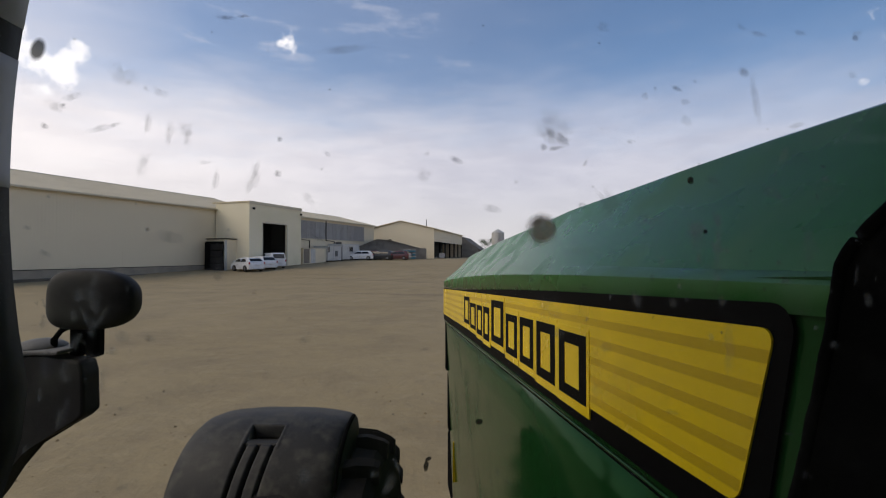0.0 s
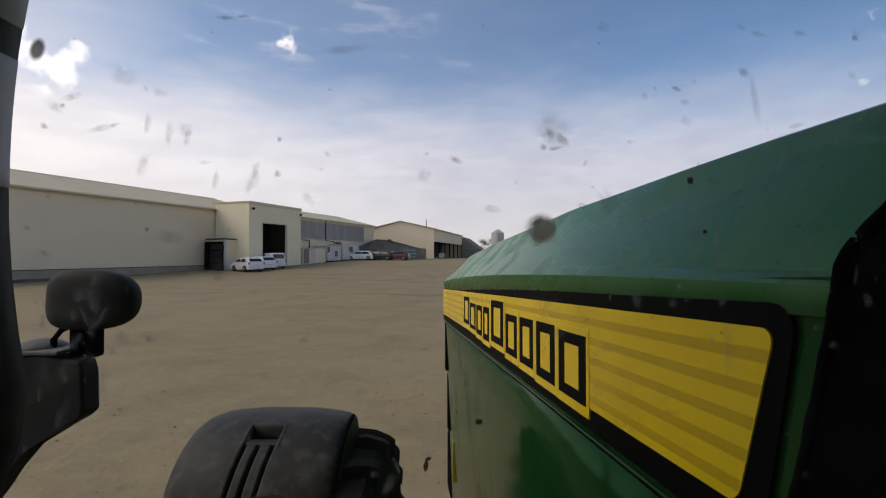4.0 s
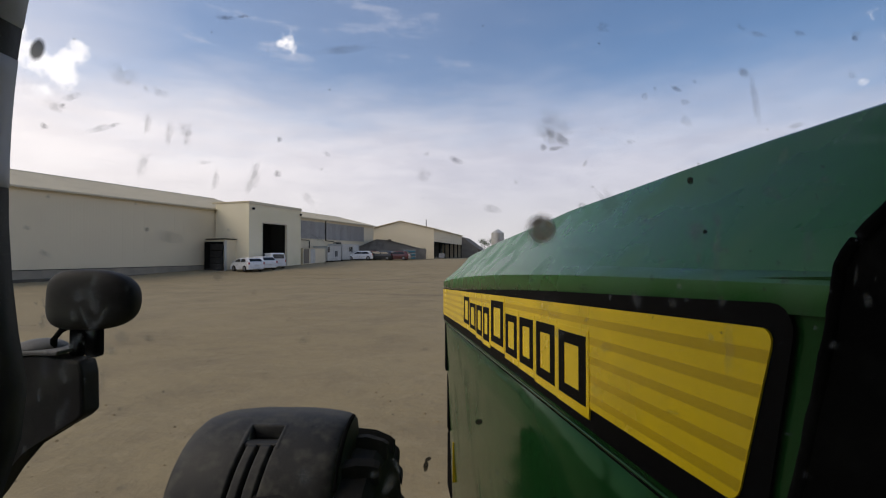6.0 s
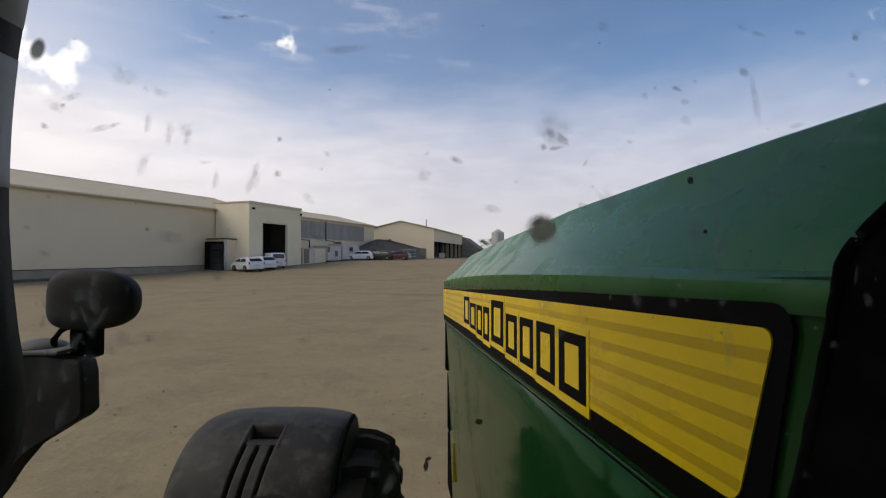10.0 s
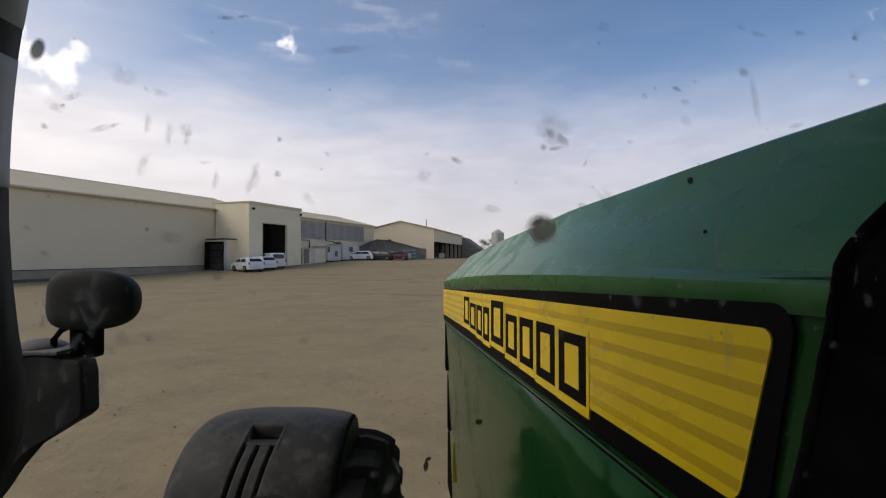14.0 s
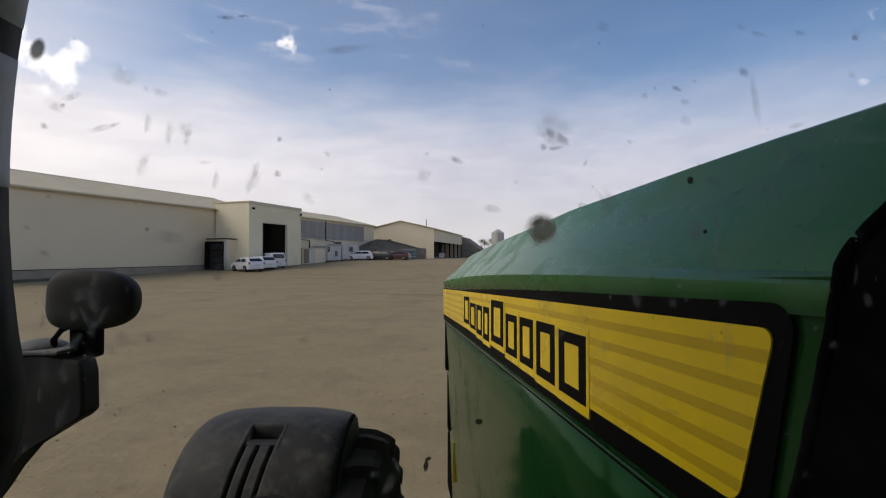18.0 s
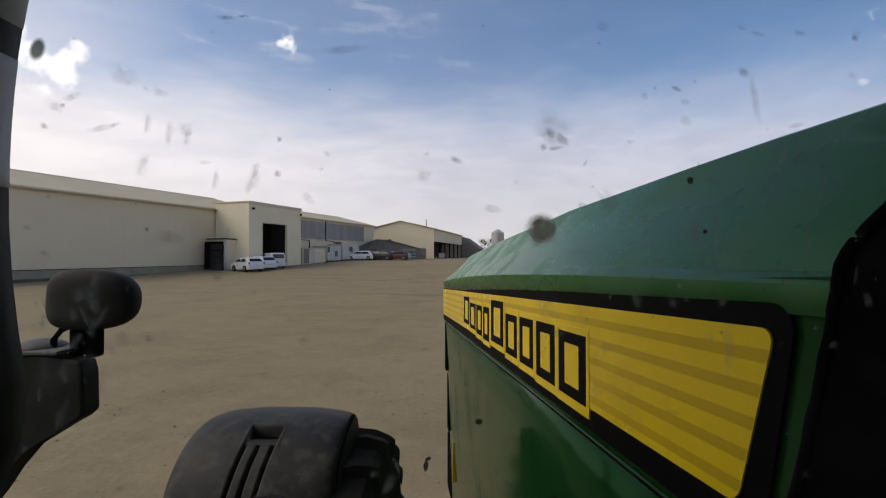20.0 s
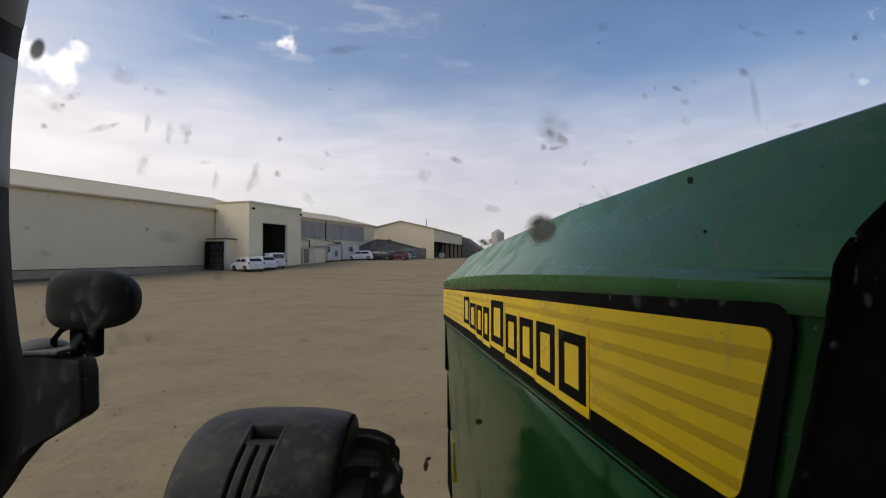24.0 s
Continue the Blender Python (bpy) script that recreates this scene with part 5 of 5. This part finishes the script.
# ---------------------------------------------------------------- vehicles in the yard


def car(name, m, paint, label, length=4.2, width=1.76, tall=1.45, van=False, group="cars in the yard"):
    """A small hatchback or van. Local x is its length (nose at +x), z up."""
    root = thing(name, m, label, "van" if van else "car", group)
    h = length / 2
    r = 0.31
    if van:
        side = [(-h, 0.35), (-h, 1.0), (-h + 0.06, tall - 0.1), (-h + 0.2, tall), (0.35, tall), (0.62, tall - 0.06), (1.15, 1.12), (h - 0.25, 0.92), (h - 0.03, 0.68), (h, 0.38)]
        glass_side = [(0.0, 1.14), (1.0, 1.10), (0.62, tall - 0.15), (0.0, tall - 0.13)]
        screen = ((1.11, 1.14), (0.64, tall - 0.08))
    else:
        side = [(-h, 0.38), (-h - 0.01, 0.7), (-h + 0.05, 0.96), (-h + 0.42, tall - 0.07), (-h + 0.75, tall), (-0.1, tall), (0.35, tall - 0.07), (1.12, 0.98), (h - 0.35, 0.82), (h - 0.04, 0.62), (h, 0.36)]
        glass_side = [(-h + 0.50, 1.01), (0.90, 0.99), (0.32, tall - 0.15), (-h + 0.80, tall - 0.13)]
        screen = ((1.08, 0.99), (0.38, tall - 0.085))
    bm = bmesh.new()
    rings = []
    for f, inset in ((-1, 0.10), (-0.9, 0.02), (-0.55, 0.0), (0.55, 0.0), (0.9, 0.02), (1, 0.10)):
        ring = []
        for x, z in side:
            lean = 1 - 0.18 * step(0.95, tall, z)
            y = f * width / 2 * lean
            shrink = 1 - inset * (0.3 if z < 0.95 else 0.55)
            ring.append(bm.verts.new((x * shrink, y, z - inset * 0.35 * step(0.95, tall, z))))
        for x, z in ((h * 0.97, 0.22), (-h * 0.97, 0.22)):
            ring.append(bm.verts.new((x * (1 - inset * 0.3), f * width / 2 * 0.97, z)))
        rings.append(ring)
    for a, b in zip(rings, rings[1:]):
        for k in range(len(a)):
            bm.faces.new((a[k], a[(k + 1) % len(a)], b[(k + 1) % len(a)], b[k]))
    bm.faces.new(rings[0][::-1])
    bm.faces.new(rings[-1])
    body = part("body", bm, paint, root)
    for sgn in (-1, 1):
        bm = bmesh.new()
        vs = []
        for out_by in (0.004, 0.016):
            for x, z in glass_side:
                lean = 1 - 0.18 * step(0.95, tall, z)
                vs.append(bm.verts.new((x * 0.97, sgn * (width / 2 * lean + out_by), z - 0.02)))
        for f in ((0, 1, 2, 3), (7, 6, 5, 4), (0, 4, 5, 1), (1, 5, 6, 2), (2, 6, 7, 3), (3, 7, 4, 0)):
            bm.faces.new([vs[i] for i in f])
        part("side_window", bm, CAR_GLASS, body)
        if not van:
            part("window_pillar", box(-0.33, -0.26, min(sgn * (width / 2 - 0.11), sgn * (width / 2 + 0.012)), max(sgn * (width / 2 - 0.11), sgn * (width / 2 + 0.012)), 0.94, tall - 0.12), paint, body)
        part("wing_mirror", box(0.72, 0.86, min(sgn * (width / 2 - 0.02), sgn * (width / 2 + 0.17)), max(sgn * (width / 2 - 0.02), sgn * (width / 2 + 0.17)), 0.96, 1.08, 0.02), paint, body)
        part("tail_lamp", box(-h - 0.02, -h + 0.08, min(sgn * width * 0.42, sgn * width * 0.490), max(sgn * width * 0.42, sgn * width * 0.490), 0.72, 0.94, 0.02), TAIL, body)
        part("headlight", box(h - 0.34, h - 0.08, min(sgn * width * 0.33, sgn * width * 0.485), max(sgn * width * 0.33, sgn * width * 0.485), 0.62, 0.76, 0.02), LENS, body)
    (x0, z0), (x1, z1) = screen
    for name2, q in (("windscreen", ((x0, z0, 0.80), (x1, z1, 0.66))), ("rear_window", ((-h + 0.10, 1.0, 0.76), (-h + 0.40, tall - 0.12, 0.66)) if not van else ((-h - 0.005, 1.08, 0.72), (-h + 0.045, tall - 0.16, 0.66)))):
        (ax, az, aw), (bx, bz, bw) = q
        o = 0.012 if name2 == "windscreen" else -0.012
        bm = bmesh.new()
        vs = [bm.verts.new((x + o + k, y, z + 0.012)) for k in (0, o) for x, y, z in ((ax, -aw * width / 2, az), (ax, aw * width / 2, az), (bx, bw * width / 2, bz), (bx, -bw * width / 2, bz))]
        for f in ((0, 1, 2, 3), (7, 6, 5, 4), (0, 4, 5, 1), (1, 5, 6, 2), (2, 6, 7, 3), (3, 7, 4, 0)):
            bm.faces.new([vs[i] for i in f])
        part(name2, bm, CAR_GLASS, body)
    part("plate_bar", box(-h - 0.025, -h - 0.011, -0.26, 0.26, 0.52, 0.62), WHITE, body)
    part("bumper", box(-h - 0.03, -h + 0.1, -width * 0.46, width * 0.46, 0.28, 0.46, 0.03), paint, body)
    for x in (-h + 0.72, h - 0.78):
        for y in (-width / 2 + 0.09, width / 2 - 0.09):
            wheel_part = part("wheel", lathe([(r * 0.62, -0.10), (r * 0.95, -0.10), (r, -0.06), (r, 0.06), (r * 0.95, 0.10), (r * 0.62, 0.10)], "y", 20), RUBBER, root, m=pose(x, y * 1.04, r))
            part("rim", lathe([(0.03, -0.105), (r * 0.6, -0.102), (r * 0.6, 0.102), (0.03, 0.105)], "y", 12), STEEL, wheel_part)
    return root


def on_yard(x, y, turn):
    return pose(x, y, ground_height(x, y), 0, 0, turn)


car("hatchback", on_yard(-19.40, 55.00, 139), CAR_WHITE, "white hatchback parked by the loading dock", length=3.5, tall=1.40)
car("hatchback", on_yard(-18.85, 57.20, 138), CAR_WHITE, "white hatchback parked beside a small van", length=3.9, tall=1.42)
car("small_van", on_yard(-18.30, 59.60, 128), CAR_WHITE, "small white panel van before the open doorway", length=3.6, tall=1.70, van=True)
car("hatchback", on_yard(-10.5, 77.6, 178), CAR_WHITE, "white hatchback parked by the site cabins", length=4.1, tall=1.42)
car("hatchback", on_yard(-9.1, 80.6, 160), CAR_RED, "dark red small car between parked cars", length=3.8, tall=1.42)
car("estate_car", on_yard(-7.35, 77.9, 160), CAR_BLACK, "black car parked beside red cars", length=4.2, tall=1.40)
car("estate_car", on_yard(-7.6, 81.6, 160), CAR_SILVER, "silver car behind the black car", length=4.2, tall=1.40)
car("hatchback", on_yard(-4.9, 77.4, 165), CAR_RED, "dark red hatchback at the end of the row", length=4.0, tall=1.42)

rack = thing("bottle_rack", pose(-4.0, 82.4, rise(-4.0, 82.4), 0, 0, 5), "rack of blue and white crates by the low shed", "rack")
for k in range(3):
    for j in range(4):
        part("crate", box(j * 0.5, j * 0.5 + 0.46, 0, 0.6, 0.05 + k * 0.55, 0.34 + k * 0.55, 0.02), BLUE, rack)
    part("shelf", box(-0.05, 2.03, -0.03, 0.65, 0.40 + k * 0.55, 0.46 + k * 0.55), WHITE, rack)
for x in (-0.08, 2.0):
    part("rack_post", box(x, x + 0.06, -0.03, 0.03, 0, 1.75), STEEL, rack)

# -- teal trailer and its tractor, and the wall of pallets
trailer = thing("grain_trailer", on_yard(12.6, 46.0, 118), "teal high-sided grain trailer hitched to a tractor", "trailer")
part("chassis", box(-3.1, 3.1, -0.5, 0.5, 0.8, 1.14), DULL, trailer)
part("drawbar", tube([(3.0, -0.35, 0.95), (4.4, 0.0, 0.75), (3.0, 0.35, 0.95)], 0.07), DULL, trailer)
part("tub", prism([(-1.0, 1.15), (1.0, 1.15), (1.22, 3.1), (-1.22, 3.1)], "x", -3.2, 3.0, 0.03), TEAL, trailer)
for k in range(8):
    for y in (-1, 1):
        part("tub_rib", prism([(y * 1.02, 1.2), (y * 1.09, 1.2), (y * 1.30, 3.05), (y * 1.20, 3.05)], "x", -3.05 + k * 0.82, -2.95 + k * 0.82), TEAL, trailer)
for x in (-1.6, -0.2):
    for y in (-0.95, 0.95):
        w = part("wheel", lathe([(0.3, -0.2), (0.55, -0.22), (0.6, -0.15), (0.6, 0.15), (0.55, 0.22), (0.3, 0.2)], "y", 24), RUBBER, trailer, m=pose(x, y, 0.6))
        part("rim", lathe([(0.05, -0.12), (0.3, -0.15), (0.3, 0.15), (0.05, 0.12)], "y", 16), STEEL, w)

other = thing("tractor", on_yard(15.6, 40.6, 28), "green tractor with a dark cab drawing a teal trailer", "tractor")
part("bonnet", box(-0.42, 0.42, 0.5, 2.5, 0.95, 1.75, 0.08), GREEN, other)
part("chassis", box(-0.3, 0.3, -1.4, 2.4, 0.6, 0.98), DULL, other)
part("cab", prism([(-1.3, 1.0), (0.45, 1.0), (0.5, 1.7), (0.3, 2.7), (-1.2, 2.7), (-1.4, 1.7)], "x", -0.75, 0.75, 0.03), CAR_GLASS, other, "dark glazed cab")
part("cab_roof", box(-0.85, 0.85, -1.4, 0.45, 2.71, 2.95, 0.05), GREEN, other)
part("exhaust", tube([(0.62, 0.62, 1.5), (0.62, 0.62, 2.9)], 0.06), DULL, other)
for x in (-0.85, 0.85):
    wheel(other, x, 1.7, 0.62, 0.42, 20)
    wheel(other, x * 1.08, -0.9, 0.88, 0.5, 22)

for k in range(5):
    stack = thing("pallet_stack", on_yard(17.2 + k * 1.25, 31.0 - 0.45 * k, -20), "tall stack of pale wooden pallets", "pallets", "stacked pallets")
    for j in range(16):
        z = 0.15 * j
        part("pallet_deck", box(-0.6, 0.6, -0.5, 0.5, z + 0.10, z + 0.125), WOOD, stack)
        for x in (-0.58, -0.06, 0.46):
            part("pallet_block", box(x, x + 0.12, -0.5, 0.5, z + 0.002, z + 0.098), WOOD, stack)

# ---------------------------------------------------------------- plants


def leaf_cloud(bm, centre, size, count, leaf, rnd):
    for _ in range(count):
        p = Vector((rnd.gauss(0, 0.42), rnd.gauss(0, 0.42), rnd.gauss(0, 0.42)))
        c = Vector(centre) + Vector((p.x * size[0], p.y * size[1], p.z * size[2]))
        if c.z < 0.02:
            c.z = 0.02 + rnd.random() * 0.2
        q = Euler((rnd.uniform(0, 6.3), rnd.uniform(0, 6.3), 0)).to_matrix()
        s = leaf * rnd.uniform(0.6, 1.3)
        vs = [bm.verts.new(c + q @ Vector(k)) for k in ((-s, 0, 0), (0, -s * 0.5, 0.15 * s), (s, 0, 0), (0, s * 0.5, 0.15 * s))]
        bm.faces.new(vs)


def bare_tree(x, y, tall, seed, ivy=0.0):
    """A leafless hedgerow tree: trunk, forking limbs and many fine upright twigs."""
    rnd = random.Random(seed)
    root = thing("bare_tree", on_yard(x, y, rnd.uniform(0, 360)), "leafless hedgerow tree with fine upright twigs", "tree", "hedgerow trees")
    trunk, twigs = bmesh.new(), bmesh.new()

    def grow(p, d, length, radius, level):
        q = [p]
        for _ in range(4):
            d = (d + Vector((rnd.gauss(0, 0.10), rnd.gauss(0, 0.10), 0.06))).normalized()
            q.append(q[-1] + d * length / 4)
        tube(q, radius, 6 if level < 2 else 3, trunk if level < 2 else twigs, 0.55)
        if level < 4:
            for _ in range((6, 5, 5, 4)[level]):
                at = q[rnd.choice((1, 2, 3, 4)) if level else rnd.choice((2, 3, 4))]
                a = rnd.uniform(0, 6.3)
                spread = 0.6 if level == 0 else 0.5
                nd = (d + Vector((math.cos(a) * spread, math.sin(a) * spread, 0.25))).normalized()
                grow(at, nd, length * rnd.uniform(0.5, 0.75), radius * 0.45, level + 1)
    grow(Vector((0, 0, -0.1)), Vector((0, 0, 1)), tall * 0.40, tall * 0.020, 0)
    tr = part("trunk", trunk, BARK, root)
    part("twigs", twigs, TWIG, root)
    if ivy:
        bm = bmesh.new()
        for k in range(4):
            leaf_cloud(bm, (rnd.gauss(0, 0.3), rnd.gauss(0, 0.3), tall * (0.12 + 0.11 * k)), (1.0, 1.0, 1.0), 420, 0.05, rnd)
        part("ivy", bm, LEAF, root, "dark ivy on the trunk")
    return root


for i, (x, y, t, iv) in enumerate([(-21.4, -70.5, 6.5, 0), (-23.5, -57.0, 7.5, 0), (-20.0, -46.0, 5.0, 1), (-22.2, -76.0, 7.0, 1), (-24.0, -84.0, 6.5, 1), (-22.4, -35.0, 5.2, 1), (-25.6, -31.5, 5.0, 1),
                                   (-9.2, -60.0, 6.5, 0), (-7.6, -66.0, 6.0, 0), (-9.8, -72.0, 6.5, 0)]):
    bare_tree(x, y, t, 40 + i, iv)


def hedge(line, tall, wide, seed, label, count):
    rnd = random.Random(seed)
    bm = bmesh.new()
    for (ax, ay), (bx, by) in zip(line, line[1:]):
        n = max(2, int(math.hypot(bx - ax, by - ay) / 0.8))
        for k in range(n):
            f = k / n
            x, y = ax + (bx - ax) * f, ay + (by - ay) * f
            h = tall * rnd.uniform(0.75, 1.15)
            leaf_cloud(bm, (x + rnd.gauss(0, 0.15), y + rnd.gauss(0, 0.15), h * 0.5), (wide, wide, h * 0.62), count, 0.065, rnd)
    ob = mesh_object("hedge", bm, LEAF)
    return tagged(ob, label, "hedge", kind="stuff")


hedge([(-25.0, -92.0), (-22.0, -74.0), (-20.6, -64.0)], 1.6, 1.0, 3, "untidy dark green roadside hedge", 640)
hedge([(-19.6, -47.0), (-21.8, -38.0), (-26.5, -27.0), (-33.0, -16.5)], 1.7, 0.9, 4, "untidy dark green hedge along the lane", 640)
hedge([(-36.5, 32.5), (-43.0, 35.0), (-52.0, 39.0)], 2.2, 1.2, 5, "clipped dark green hedge before the store's gable", 600)

# low trees beyond the yard
for i, (x, y, t) in enumerate([(20.5, 150.0, 6.0), (24.0, 152.0, 6.5), (17.0, 156.0, 5.0), (34.0, 150.0, 5.0)]):
    rnd = random.Random(90 + i)
    root = thing("far_tree", pose(x, y, 1.2), "small dark tree beyond the yard", "tree", "far trees")
    part("trunk", tube([(0, 0, 0), (0.1, 0, t * 0.3), (0, 0.1, t * 0.7)], 0.15, taper=0.4), BARK, root)
    bm = bmesh.new()
    for k in range(9):
        leaf_cloud(bm, (rnd.gauss(0, 1.0), rnd.gauss(0, 1.0), t * rnd.uniform(0.35, 0.9)), (1.1, 1.1, 0.9), 90, 0.13, rnd)
    part("crown", bm, LEAF, root)

# grass tufts and stones on the earth bank
rnd = random.Random(12)
bm = bmesh.new()
for _ in range(6500):
    u, v = rnd.gauss(0, 3.2), rnd.gauss(0, 1.3)
    x, y = -16.5 + u * 0.90 + v * 0.43, -15.5 - u * 0.43 + v * 0.90
    z = ground_height(x, y)
    a, s = rnd.uniform(0, 6.3), rnd.uniform(0.08, 0.22)
    w = Vector((math.cos(a), math.sin(a), 0)) * 0.012
    p = Vector((x, y, z - 0.01))
    tip = p + Vector((rnd.gauss(0, 0.05), rnd.gauss(0, 0.05), s))
    bm.faces.new([bm.verts.new(q) for q in (p - w, p + w, tip)])
tagged(mesh_object("grass", bm, GRASS), "rough green grass on the earth bank", "grass", kind="stuff")


def rock(size, seed):
    rnd = random.Random(seed)
    bm = bmesh.new()
    bmesh.ops.create_icosphere(bm, subdivisions=1, radius=1)
    for v in bm.verts:
        v.co = Vector((v.co.x * size[0], v.co.y * size[1], v.co.z * size[2])) * rnd.uniform(0.75, 1.2)
    return bm


for i in range(14):
    u, v = -4.2 + i * 0.62 + rnd.gauss(0, 0.4), rnd.gauss(0, 0.8)
    x, y = -16.5 + u * 0.90 + v * 0.43, -15.5 - u * 0.43 + v * 0.90
    s = rnd.uniform(0.2, 0.55)
    tagged(mesh_object("boulder", rock((s, s * 0.8, s * 0.6), i), STONE, m=pose(x, y, ground_height(x, y) + s * 0.2, 0, 0, rnd.uniform(0, 360))),
           "pale rough boulder on the grassy bank", "rock", "boulders on the bank")

# loose stones and clods on the near yard
rnd = random.Random(21)
verts, faces = [], []
for _ in range(7000):
    x, y = rnd.uniform(-19, 2), 8.5 + 28 * rnd.random() ** 1.5
    s = 0.006 + 0.024 * rnd.random() ** 9
    z = ground_height(x, y)
    b = len(verts)
    a = rnd.uniform(0, 6.3)
    ca, sa = math.cos(a) * s, math.sin(a) * s
    verts += [(x + ca, y + sa, z), (x - sa * 0.8, y + ca * 0.8, z), (x - ca, y - sa, z), (x + sa * 0.8, y - ca * 0.8, z), (x + rnd.gauss(0, 0.2) * s, y, z + s * rnd.uniform(0.5, 0.9))]
    faces += [(b, b + 1, b + 4), (b + 1, b + 2, b + 4), (b + 2, b + 3, b + 4), (b + 3, b, b + 4)]
for _ in range(46):
    cx, cy = rnd.uniform(-16, 0), 10 + 22 * rnd.random() ** 1.4
    for _ in range(rnd.randint(4, 16)):
        x, y = cx + rnd.gauss(0, 0.22), cy + rnd.gauss(0, 0.14)
        s = rnd.uniform(0.012, 0.04)
        z = ground_height(x, y) - 0.004
        b = len(verts)
        a = rnd.uniform(0, 6.3)
        ca, sa = math.cos(a) * s, math.sin(a) * s
        verts += [(x + ca, y + sa, z), (x - sa * 0.8, y + ca * 0.8, z), (x - ca, y - sa, z), (x + sa * 0.8, y - ca * 0.8, z), (x + rnd.gauss(0, 0.2) * s, y, z + s * rnd.uniform(0.3, 0.7))]
        faces += [(b, b + 1, b + 4), (b + 1, b + 2, b + 4), (b + 2, b + 3, b + 4), (b + 3, b, b + 4)]
me = bpy.data.meshes.new("gravel")
me.from_pydata(verts, [], faces)
me.materials.append(CLOD)
tagged(new("gravel", me), "loose stones and clods scattered over the yard", "gravel", kind="stuff")
